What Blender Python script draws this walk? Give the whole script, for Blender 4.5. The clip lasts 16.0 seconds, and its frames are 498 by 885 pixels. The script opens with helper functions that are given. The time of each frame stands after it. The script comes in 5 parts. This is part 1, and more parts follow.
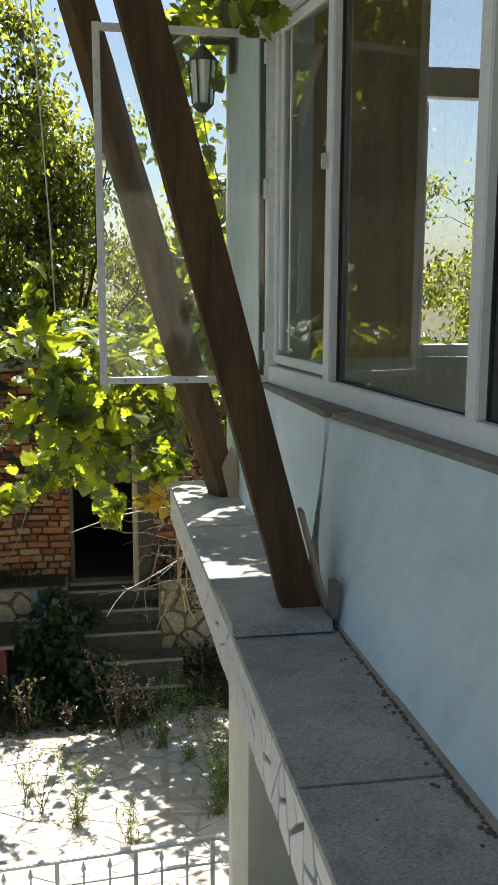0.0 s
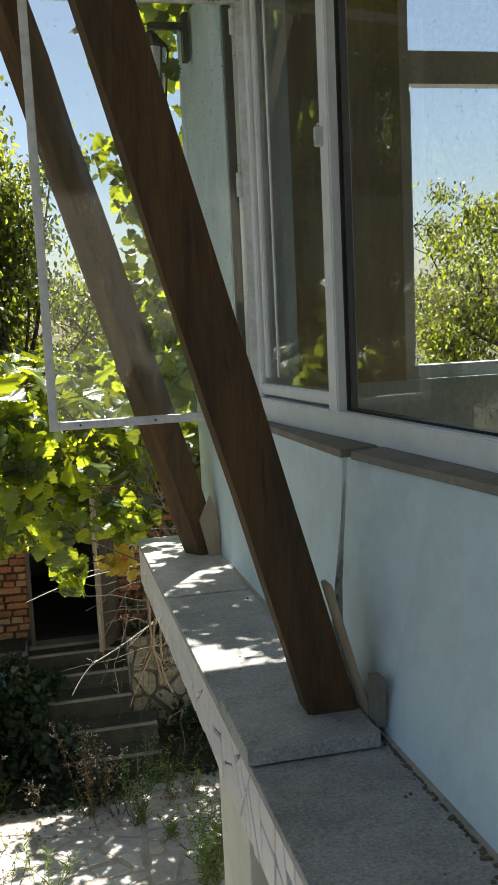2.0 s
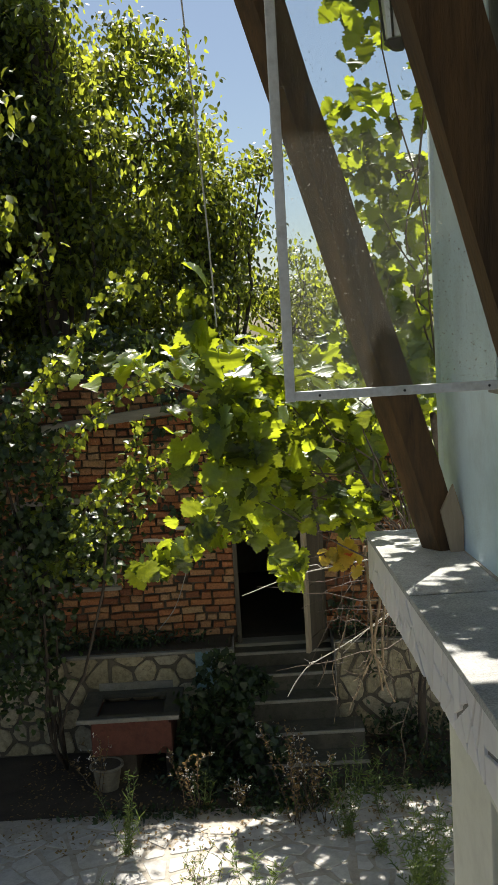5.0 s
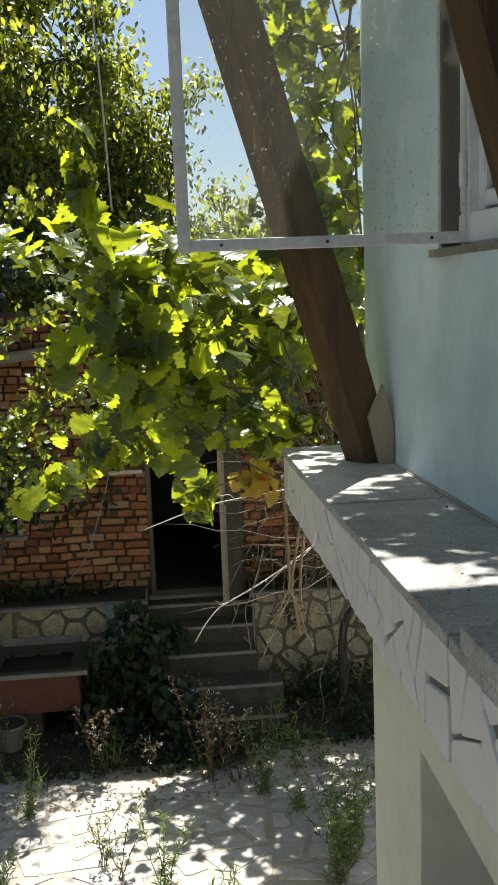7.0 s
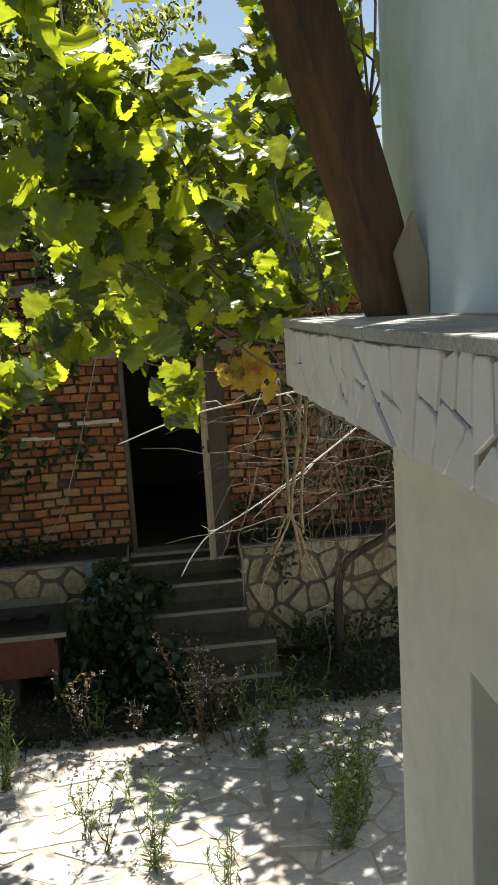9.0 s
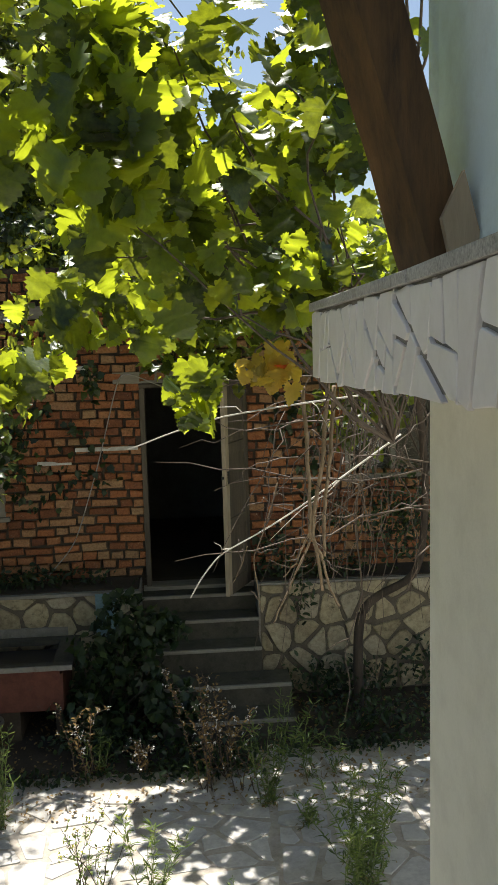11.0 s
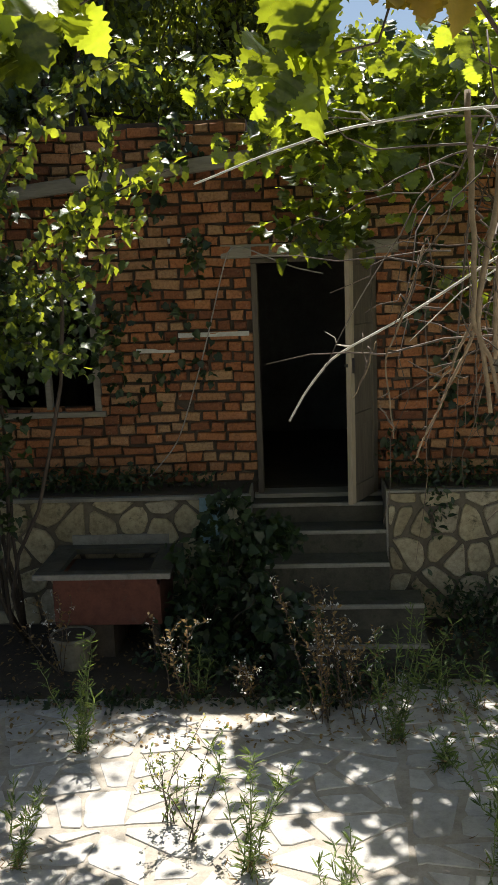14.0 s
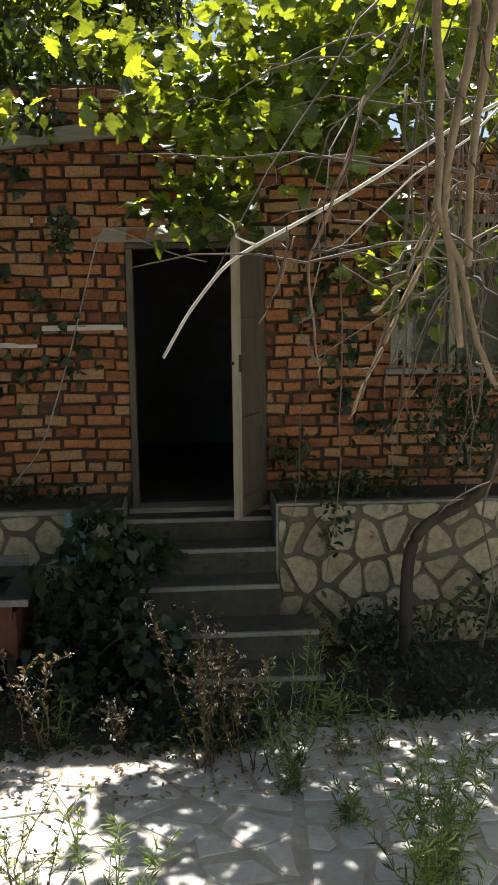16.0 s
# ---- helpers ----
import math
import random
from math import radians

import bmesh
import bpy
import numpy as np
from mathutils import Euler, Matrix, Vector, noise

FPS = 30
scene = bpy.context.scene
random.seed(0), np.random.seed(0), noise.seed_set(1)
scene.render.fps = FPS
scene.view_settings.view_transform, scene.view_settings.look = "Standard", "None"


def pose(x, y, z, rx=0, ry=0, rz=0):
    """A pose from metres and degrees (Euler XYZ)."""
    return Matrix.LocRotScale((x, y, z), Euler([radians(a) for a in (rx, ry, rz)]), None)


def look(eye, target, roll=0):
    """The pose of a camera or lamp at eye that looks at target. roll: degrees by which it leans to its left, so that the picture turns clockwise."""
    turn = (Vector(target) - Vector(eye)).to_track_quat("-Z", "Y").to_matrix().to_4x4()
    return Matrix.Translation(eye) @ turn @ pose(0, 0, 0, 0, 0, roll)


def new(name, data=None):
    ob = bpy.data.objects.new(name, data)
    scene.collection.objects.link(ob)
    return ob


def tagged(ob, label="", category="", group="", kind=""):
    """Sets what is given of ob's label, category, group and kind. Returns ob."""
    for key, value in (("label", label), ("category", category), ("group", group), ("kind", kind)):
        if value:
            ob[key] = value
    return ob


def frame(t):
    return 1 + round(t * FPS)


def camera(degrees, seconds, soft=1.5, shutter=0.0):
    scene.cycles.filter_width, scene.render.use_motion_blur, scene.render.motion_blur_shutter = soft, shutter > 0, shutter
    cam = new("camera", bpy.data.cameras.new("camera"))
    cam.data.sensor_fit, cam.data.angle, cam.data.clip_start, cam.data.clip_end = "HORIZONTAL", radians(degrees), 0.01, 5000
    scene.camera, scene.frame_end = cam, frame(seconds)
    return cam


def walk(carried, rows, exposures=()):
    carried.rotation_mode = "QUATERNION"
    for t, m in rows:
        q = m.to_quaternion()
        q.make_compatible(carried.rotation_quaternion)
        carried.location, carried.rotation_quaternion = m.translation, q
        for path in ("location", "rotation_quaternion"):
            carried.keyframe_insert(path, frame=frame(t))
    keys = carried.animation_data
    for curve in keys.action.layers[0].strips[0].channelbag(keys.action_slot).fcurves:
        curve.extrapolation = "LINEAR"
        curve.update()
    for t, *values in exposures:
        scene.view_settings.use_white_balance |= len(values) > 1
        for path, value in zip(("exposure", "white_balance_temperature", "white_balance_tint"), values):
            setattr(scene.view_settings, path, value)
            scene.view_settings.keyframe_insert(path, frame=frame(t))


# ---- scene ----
cam = camera(30.0, 16.0)
METRES, EYE, TILT, LEAN, TURN = 5.1, 4.67, 0.0, 0.0, -9.5
ROWS = [
    (0.0, 0.0, 0.0, 0.0, 0.03, -9.9, -0.18),
    (0.5, -0.005, 0.0422, -0.0059, 0.01, -9.97, 0.81),
    (1.0, 0.0001, 0.0801, -0.0104, 3.53, -8.37, 1.14),
    (1.5, -0.0088, 0.1118, -0.0121, 1.25, -8.41, 1.4),
    (2.0, -0.0188, 0.1291, -0.0142, -3.16, -7.7, 2.71),
    (2.5, -0.0263, 0.1453, -0.0151, -3.17, -7.27, 3.89),
    (3.0, -0.0357, 0.1545, -0.0153, 2.14, -7.1, 3.32),
    (3.5, -0.0398, 0.1577, -0.0185, 6.57, -6.77, 3.22),
    (4.0, -0.0451, 0.1604, -0.0217, 9.06, -6.72, 3.36),
    (6.5, -0.0599, 0.2745, -0.0797, 8.84, -7.34, 3.46),
    (7.0, -0.0507, 0.2972, -0.0968, 4.56, -9.23, 2.21),
    (7.5, -0.06, 0.33, -0.1261, 3.26, -8.22, 1.89),
    (8.0, -0.0729, 0.3534, -0.1345, 2.66, -8.55, 3.57),
    (8.5, -0.0717, 0.385, -0.1567, 3.0, -10.92, 3.6),
    (11.0, -0.0735, 0.4617, -0.2147, 4.92, -7.8, 1.55),
    (11.5, -0.0632, 0.489, -0.2276, 9.14, -6.95, 1.7),
    (12.0, -0.0612, 0.522, -0.2582, 9.07, -7.21, 1.45),
    (12.5, -0.0842, 0.5701, -0.2857, 8.3, -11.74, 2.2),
    (13.0, -0.0953, 0.6037, -0.3062, 8.46, -12.05, 2.84),
    (13.5, -0.0937, 0.6481, -0.3246, 12.63, -10.94, 2.63),
    (14.0, -0.0958, 0.6761, -0.3477, 12.75, -10.72, 2.13),
    (14.5, -0.1174, 0.7126, -0.3794, 11.6, -10.13, 3.01),
    (15.0, -0.128, 0.7433, -0.3917, 10.34, -9.73, 4.25),
    (15.5, -0.1227, 0.7979, -0.4159, 14.85, -8.47, 3.37),
    (16.0, -0.1227, 0.8278, -0.404, 5.53, -9.28, 0.68),
]
EXPOSURES = [(0.0, 1.4, 6600, 8), (1.2, 1.4, 6600, 8), (2.5, 1.18, 6600, 8), (3.4, 1.2, 6600, 8), (4.2, 0.88, 6600, 8), (7.0, 1.1, 6500, 8), (8.5, 1.03, 6500, 8), (11.0, 1.08, 6500, 8), (12.0, 0.74, 6500, 8), (12.7, 0.52, 6500, 8), (13.4, 1.0, 6500, 10), (14.2, 0.88, 6500, 8), (15.3, 0.9, 6500, 8), (16.0, 1.22, 6400, 10)]
walk(cam, [(t, pose(0, 0, EYE, TILT, LEAN, TURN) @ pose(METRES * x, METRES * y, METRES * z, 90 + pitch, roll, yaw)) for t, x, y, z, yaw, pitch, roll in ROWS], EXPOSURES)

# ---- world, sun, exposure ----
SUN_AT = Vector((0.0, 0.45, 0.89)).normalized()
world = bpy.data.worlds.new("world")
world.use_nodes = True
scene.world = world
sky = world.node_tree.nodes.new("ShaderNodeTexSky")
sky.sky_type, sky.sun_disc = "NISHITA", False
sky.sun_elevation, sky.sun_rotation = math.asin(SUN_AT.z), math.atan2(SUN_AT.x, SUN_AT.y)
sky.air_density, sky.dust_density = 1.0, 1.2
back = world.node_tree.nodes["Background"]
back.inputs["Strength"].default_value = 0.056
world.node_tree.links.new(sky.outputs[0], back.inputs["Color"])
sun = new("sun", bpy.data.lights.new("sun", "SUN"))
sun.data.energy, sun.data.angle, sun.data.color = 5.0, radians(0.53), (1.0, 0.95, 0.87)
sun.matrix_world = look(SUN_AT * 40, (0, 0, 0))

rng = np.random.default_rng(7)


# ---- materials ----
def noise_node(nt, scale, detail, coord, rough=0.6):
    n = nt.nodes.new("ShaderNodeTexNoise")
    n.inputs["Scale"].default_value, n.inputs["Detail"].default_value = scale, detail
    n.inputs["Roughness"].default_value = rough
    nt.links.new(coord, n.inputs["Vector"])
    return n.outputs["Fac"]


def ramp(nt, fac, stops):
    r = nt.nodes.new("ShaderNodeValToRGB")
    els = r.color_ramp.elements
    while len(els) < len(stops):
        els.new(0.5)
    for e, (p, c) in zip(els, stops):
        e.position, e.color = p, (*c, 1)
    nt.links.new(fac, r.inputs["Fac"])
    return r.outputs["Color"]


def blend(nt, fac, a, b, how="MIX"):
    m = nt.nodes.new("ShaderNodeMix")
    m.data_type, m.blend_type = "RGBA", how
    for sock, value in ((m.inputs[0], fac), (m.inputs[6], a), (m.inputs[7], b)):
        if isinstance(value, (int, float)):
            sock.default_value = value
        elif isinstance(value, tuple):
            sock.default_value = (*value, 1)
        else:
            nt.links.new(value, sock)
    return m.outputs[2]


def surface(name, dark, light, grain=40.0, patch=3.0, rough=0.8, bump=0.3, stain=None, stain_at=0.6, vary=0.0,
            stretch=(1, 1, 1), island=False, metal=0.0, third=None, fine_share=0.35, dirt=0.4):
    """A worn surface: two colours by a coarse and a fine noise, an optional stain, and a tint for each piece."""
    m = bpy.data.materials.new(name)
    m.use_nodes = True
    nt = m.node_tree
    b = nt.nodes["Principled BSDF"]
    geo = nt.nodes.new("ShaderNodeTexCoord")
    mp = nt.nodes.new("ShaderNodeMapping")
    mp.inputs["Scale"].default_value = stretch
    nt.links.new(geo.outputs["Object"], mp.inputs["Vector"])
    at = mp.outputs["Vector"]
    rand = None
    if vary:
        info = nt.nodes.new("ShaderNodeNewGeometry" if island else "ShaderNodeObjectInfo")
        rand = info.outputs["Random Per Island" if island else "Random"]
        off = nt.nodes.new("ShaderNodeVectorMath")
        off.operation = "MULTIPLY_ADD"
        comb = nt.nodes.new("ShaderNodeCombineXYZ")
        for k in range(3):
            nt.links.new(rand, comb.inputs[k])
        nt.links.new(comb.outputs[0], off.inputs[0])
        off.inputs[1].default_value = (37, 53, 71)
        nt.links.new(at, off.inputs[2])
        at = off.outputs[0]
    coarse, fine = noise_node(nt, patch, 5, at), noise_node(nt, grain, 6, at, 0.7)
    col = ramp(nt, coarse, [(0.3, dark), (0.7, light)])
    col = blend(nt, fine_share, col, ramp(nt, fine, [(0.3, dark), (0.7, light)]))
    if rand is not None:
        tone = ramp(nt, rand, [(0.0, dark), (0.5, light), (1.0, third or dark)])
        col = blend(nt, vary, col, tone)
    if stain:
        spot = ramp(nt, noise_node(nt, patch * 1.7, 8, at, 0.75), [(stain_at, (0, 0, 0)), (stain_at + 0.12, (1, 1, 1))])
        col = blend(nt, spot, col, stain)
    if dirt:
        grime = ramp(nt, noise_node(nt, patch * 3.3, 9, at, 0.72), [(0.36, (0.45, 0.42, 0.38)), (0.56, (1, 1, 1))])
        col = blend(nt, dirt, col, grime, "MULTIPLY")
    nt.links.new(col, b.inputs["Base Color"])
    b.inputs["Roughness"].default_value, b.inputs["Metallic"].default_value = rough, metal
    if bump:
        bp = nt.nodes.new("ShaderNodeBump")
        bp.inputs["Strength"].default_value, bp.inputs["Distance"].default_value = bump, 0.01
        nt.links.new(blend(nt, 0.5, coarse, fine), bp.inputs["Height"])
        nt.links.new(bp.outputs["Normal"], b.inputs["Normal"])
    return m


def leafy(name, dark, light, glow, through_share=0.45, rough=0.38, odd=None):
    """A leaf: tints from leaf to leaf, a light waxy gloss, and light that comes through it, cut by chance to paint in
    shade.
    """
    m = bpy.data.materials.new(name)
    m.use_nodes = True
    nt = m.node_tree
    b = nt.nodes["Principled BSDF"]
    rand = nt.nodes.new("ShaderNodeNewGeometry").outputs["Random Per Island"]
    tc = nt.nodes.new("ShaderNodeTexCoord").outputs["Object"]
    fine = noise_node(nt, 60, 4, tc)
    stops = [(0.0, dark), (0.75, light), (1.0, dark)]
    # Low stops paint the shade of overlapping leaves into some leaves' glow.
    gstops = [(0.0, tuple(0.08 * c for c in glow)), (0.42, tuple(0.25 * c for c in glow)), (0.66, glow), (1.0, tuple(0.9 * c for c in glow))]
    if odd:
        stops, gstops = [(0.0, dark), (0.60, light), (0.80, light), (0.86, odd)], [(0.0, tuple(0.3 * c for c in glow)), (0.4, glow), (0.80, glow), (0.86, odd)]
    col = blend(nt, 0.25, ramp(nt, rand, stops), ramp(nt, fine, [(0.3, dark), (0.7, light)]))
    nt.links.new(col, b.inputs["Base Color"])
    b.inputs["Roughness"].default_value, b.inputs["Specular IOR Level"].default_value = rough, 0.6
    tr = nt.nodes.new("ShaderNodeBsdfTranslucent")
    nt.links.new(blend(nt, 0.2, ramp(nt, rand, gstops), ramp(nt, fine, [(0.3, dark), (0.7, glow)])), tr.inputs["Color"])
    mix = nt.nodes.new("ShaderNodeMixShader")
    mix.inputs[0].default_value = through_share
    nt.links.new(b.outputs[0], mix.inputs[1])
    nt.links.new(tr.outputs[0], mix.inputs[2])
    nt.links.new(mix.outputs[0], nt.nodes["Material Output"].inputs["Surface"])
    bp = nt.nodes.new("ShaderNodeBump")
    bp.inputs["Strength"].default_value, bp.inputs["Distance"].default_value = 0.3, 0.005
    nt.links.new(fine, bp.inputs["Height"])
    nt.links.new(bp.outputs["Normal"], b.inputs["Normal"])
    return m


def glassy(name, dust, tint=(0.93, 0.96, 0.94), ior=1.5):
    """A window pane with a film of dust."""
    m = bpy.data.materials.new(name)
    m.use_nodes = True
    nt = m.node_tree
    clear, shine = nt.nodes.new("ShaderNodeBsdfTransparent"), nt.nodes.new("ShaderNodeBsdfGlossy")
    clear.inputs["Color"].default_value = (*tint, 1)
    shine.inputs["Roughness"].default_value = 0.01
    fres = nt.nodes.new("ShaderNodeFresnel")
    fres.inputs["IOR"].default_value = ior
    a = nt.nodes.new("ShaderNodeMixShader")
    nt.links.new(fres.outputs[0], a.inputs[0])
    nt.links.new(clear.outputs[0], a.inputs[1])
    nt.links.new(shine.outputs[0], a.inputs[2])
    lit, haze, film = nt.nodes.new("ShaderNodeBsdfDiffuse"), nt.nodes.new("ShaderNodeBsdfTranslucent"), nt.nodes.new("ShaderNodeMixShader")
    lit.inputs["Color"].default_value = haze.inputs["Color"].default_value = (0.6, 0.58, 0.5, 1)
    film.inputs[0].default_value = 0.55
    nt.links.new(lit.outputs[0], film.inputs[1])
    nt.links.new(haze.outputs[0], film.inputs[2])
    tc = nt.nodes.new("ShaderNodeTexCoord").outputs["Object"]
    spots = ramp(nt, noise_node(nt, 120, 3, tc, 0.7), [(0.60, (dust, dust, dust)), (0.70, (0.5, 0.5, 0.5))])
    c = nt.nodes.new("ShaderNodeMixShader")
    nt.links.new(spots, c.inputs[0])
    nt.links.new(a.outputs[0], c.inputs[1])
    nt.links.new(film.outputs[0], c.inputs[2])
    nt.links.new(c.outputs[0], nt.nodes["Material Output"].inputs["Surface"])
    return m


PLASTER = surface("plaster", (0.63, 0.77, 0.83), (0.74, 0.86, 0.90), 90, 1.6, 0.9, 0.7, dirt=0.22, stain=(0.40, 0.40, 0.37), stain_at=0.70)
PLASTER_OLD = surface("plaster_old", (0.66, 0.66, 0.57), (0.76, 0.75, 0.66), 90, 2.0, 0.9, 0.4, dirt=0.18, stain=(0.42, 0.40, 0.32), stain_at=0.70)
OLIVE = surface("olive_paint", (0.30, 0.31, 0.22), (0.38, 0.39, 0.28), 60, 2.0, 0.85, 0.2)
# Base lowered to put the steps' shade into the colour; mossy stain over it.
OLD_STEP = surface("shaded_mossy_concrete", (0.04, 0.037, 0.028), (0.11, 0.10, 0.075), 60, 4.0, 0.95, 0.6, stain=(0.04, 0.045, 0.025), stain_at=0.55)
CONCRETE = surface("concrete", (0.17, 0.155, 0.13), (0.33, 0.31, 0.27), 70, 3.0, 0.9, 0.5, stain=(0.14, 0.12, 0.09), stain_at=0.6)
GRANITE = surface("granite", (0.14, 0.145, 0.145), (0.66, 0.65, 0.62), 150, 3.0, 0.6, 0.25, fine_share=0.7, stain=(0.22, 0.19, 0.15), stain_at=0.58)
MARBLE = surface("marble_chip", (0.70, 0.67, 0.66), (0.86, 0.84, 0.82), 25, 5.0, 0.45, 0.15, dirt=0.1, stain=(0.60, 0.52, 0.40), stain_at=0.68, vary=0.25, third=(0.82, 0.77, 0.76))
GROUT = surface("grout", (0.17, 0.16, 0.15), (0.32, 0.30, 0.27), 80, 6.0, 0.95, 0.4)
CRUMB = surface("mortar_crumb", (0.10, 0.075, 0.05), (0.27, 0.21, 0.15), 60, 9.0, 0.95, 0.5)
WHITE_PVC = surface("white_paint", (0.74, 0.77, 0.80), (0.84, 0.86, 0.88), 120, 4.0, 0.45, 0.05, dirt=0.15, stain=(0.52, 0.50, 0.45), stain_at=0.70)
METAL_WHITE = surface("white_metal", (0.62, 0.64, 0.66), (0.78, 0.79, 0.80), 80, 9.0, 0.4, 0.1, stain=(0.35, 0.22, 0.12), stain_at=0.70)
BEAM = surface("stained_beam", (0.024, 0.014, 0.006), (0.150, 0.078, 0.024), 60, 9.0, 0.7, 0.6, stretch=(1, 1, 0.14), dirt=0.7, stain=(0.020, 0.012, 0.008), stain_at=0.60)
LATH = surface("whitewashed_lath", (0.52, 0.50, 0.45), (0.70, 0.68, 0.62), 60, 5.0, 0.8, 0.3)
PALE_WOOD = surface("pale_wood", (0.28, 0.22, 0.15), (0.46, 0.38, 0.27), 60, 5.0, 0.8, 0.4, stretch=(1, 1, 0.12))
GREY_WOOD = surface("grey_wood", (0.16, 0.14, 0.11), (0.36, 0.33, 0.27), 70, 5.0, 0.85, 0.5, stretch=(0.15, 1, 1), stain=(0.09, 0.07, 0.05), stain_at=0.64)
DOOR_WOOD = surface("door_wood", (0.06, 0.048, 0.034), (0.17, 0.14, 0.10), 70, 5.0, 0.8, 0.5, stretch=(1, 1, 0.1), stain=(0.08, 0.06, 0.04), stain_at=0.66)
BRICK = surface("brick", (0.13, 0.05, 0.026), (0.43, 0.165, 0.06), 55, 14.0, 0.9, 0.9, dirt=0.75, stain=(0.42, 0.33, 0.22), stain_at=0.59, vary=0.75, third=(0.44, 0.29, 0.15))
BRICK_FAR = surface("brick_rest", (0.13, 0.05, 0.026), (0.43, 0.165, 0.06), 55, 14.0, 0.9, 0.9, dirt=0.75, stain=(0.42, 0.33, 0.22), stain_at=0.59, vary=0.75, third=(0.44, 0.29, 0.15), island=True)
MORTAR = surface("mortar", (0.05, 0.037, 0.026), (0.11, 0.085, 0.06), 60, 6.0, 0.95, 0.7)
STONE = surface("wall_stone", (0.22, 0.18, 0.105), (0.52, 0.44, 0.28), 40, 6.0, 0.85, 0.8, dirt=0.7, stain=(0.11, 0.10, 0.06), stain_at=0.57, vary=0.45, third=(0.46, 0.42, 0.34))
STONE_MORTAR = surface("wall_stone_mortar", (0.09, 0.075, 0.055), (0.17, 0.145, 0.105), 60, 6.0, 0.95, 0.6)
FLAG = surface("flagstone", (0.36, 0.34, 0.32), (0.60, 0.58, 0.55), 50, 4.0, 0.75, 0.4, stain=(0.36, 0.31, 0.24), stain_at=0.66, vary=0.4, third=(0.58, 0.54, 0.48))
FLAG_FAR = surface("flagstone_rest", (0.36, 0.34, 0.32), (0.60, 0.58, 0.55), 50, 4.0, 0.75, 0.4, stain=(0.36, 0.31, 0.24), stain_at=0.66, vary=0.4, third=(0.58, 0.54, 0.48), island=True)
JOINT = surface("paving_joint", (0.34, 0.30, 0.25), (0.50, 0.45, 0.39), 70, 4.0, 0.95, 0.6, stain=(0.22, 0.19, 0.14), stain_at=0.66)
SOIL = surface("soil", (0.028, 0.022, 0.015), (0.085, 0.065, 0.045), 40, 2.0, 0.95, 0.8)
EARTH = surface("meadow_ground", (0.06, 0.06, 0.03), (0.16, 0.14, 0.08), 12, 0.4, 0.95, 0.6)
# Dark base colour of the ruin's inside and the far jamb board.
DARK_ROOM = surface("dark_plaster", (0.07, 0.064, 0.056), (0.17, 0.16, 0.14), 30, 2.0, 0.95, 0.3)
ROOM_BROWN = surface("veranda_boards", (0.40, 0.33, 0.18), (0.58, 0.48, 0.28), 40, 3.0, 0.8, 0.2, stretch=(1, 1, 0.1))
TROUGH_RED = surface("red_render", (0.11, 0.04, 0.027), (0.19, 0.07, 0.045), 50, 4.0, 0.9, 0.4, stain=(0.14, 0.09, 0.07), stain_at=0.6)
POT = surface("pot_plastic", (0.15, 0.13, 0.095), (0.27, 0.24, 0.18), 40, 6.0, 0.6, 0.15)
IRON = surface("dark_iron", (0.012, 0.012, 0.012), (0.035, 0.033, 0.03), 90, 8.0, 0.5, 0.2)
BARK = surface("bark", (0.030, 0.023, 0.017), (0.095, 0.073, 0.054), 60, 8.0, 0.95, 0.9, stretch=(1, 1, 0.25))
CANE = surface("dry_cane", (0.048, 0.033, 0.023), (0.15, 0.108, 0.075), 90, 14.0, 0.7, 0.3)
CANE_TAN = surface("tan_cane", (0.17, 0.115, 0.07), (0.36, 0.27, 0.17), 90, 14.0, 0.75, 0.4)
CANE_PALE = surface("bleached_cane", (0.50, 0.46, 0.40), (0.70, 0.66, 0.60), 90, 14.0, 0.6, 0.3)
GREEN_STEM = surface("green_stem", (0.10, 0.14, 0.04), (0.22, 0.26, 0.09), 60, 9.0, 0.7, 0.1)
WIRE = surface("cable_sheath", (0.30, 0.27, 0.24), (0.45, 0.42, 0.38), 60, 9.0, 0.5, 0.05)
CLOTH = surface("faded_rag", (0.16, 0.26, 0.28), (0.28, 0.40, 0.42), 80, 9.0, 0.95, 0.6)
LAMP_GLASS = surface("frosted_glass", (0.72, 0.74, 0.76), (0.82, 0.84, 0.86), 60, 6.0, 0.2, 0.02)
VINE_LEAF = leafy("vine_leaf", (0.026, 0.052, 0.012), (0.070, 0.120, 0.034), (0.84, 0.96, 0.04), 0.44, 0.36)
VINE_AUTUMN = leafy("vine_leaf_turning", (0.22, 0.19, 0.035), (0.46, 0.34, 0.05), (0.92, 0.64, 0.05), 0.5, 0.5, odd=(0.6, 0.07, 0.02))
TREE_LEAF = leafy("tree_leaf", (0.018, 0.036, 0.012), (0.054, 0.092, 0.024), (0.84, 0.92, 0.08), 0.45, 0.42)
# Shaded copy of the creeper leaf: the bush's inner shade is in the colour.
CREEPER_SHADED = leafy("shaded_creeper_leaf", (0.018, 0.036, 0.012), (0.050, 0.085, 0.026), (0.26, 0.36, 0.05), 0.33, 0.38)
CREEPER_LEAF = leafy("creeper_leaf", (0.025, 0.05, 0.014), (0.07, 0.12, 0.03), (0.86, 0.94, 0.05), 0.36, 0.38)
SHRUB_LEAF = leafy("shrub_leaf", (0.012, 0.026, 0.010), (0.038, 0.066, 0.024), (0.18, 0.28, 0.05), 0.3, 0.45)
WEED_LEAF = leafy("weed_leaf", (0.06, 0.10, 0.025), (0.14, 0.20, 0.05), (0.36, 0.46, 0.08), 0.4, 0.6)
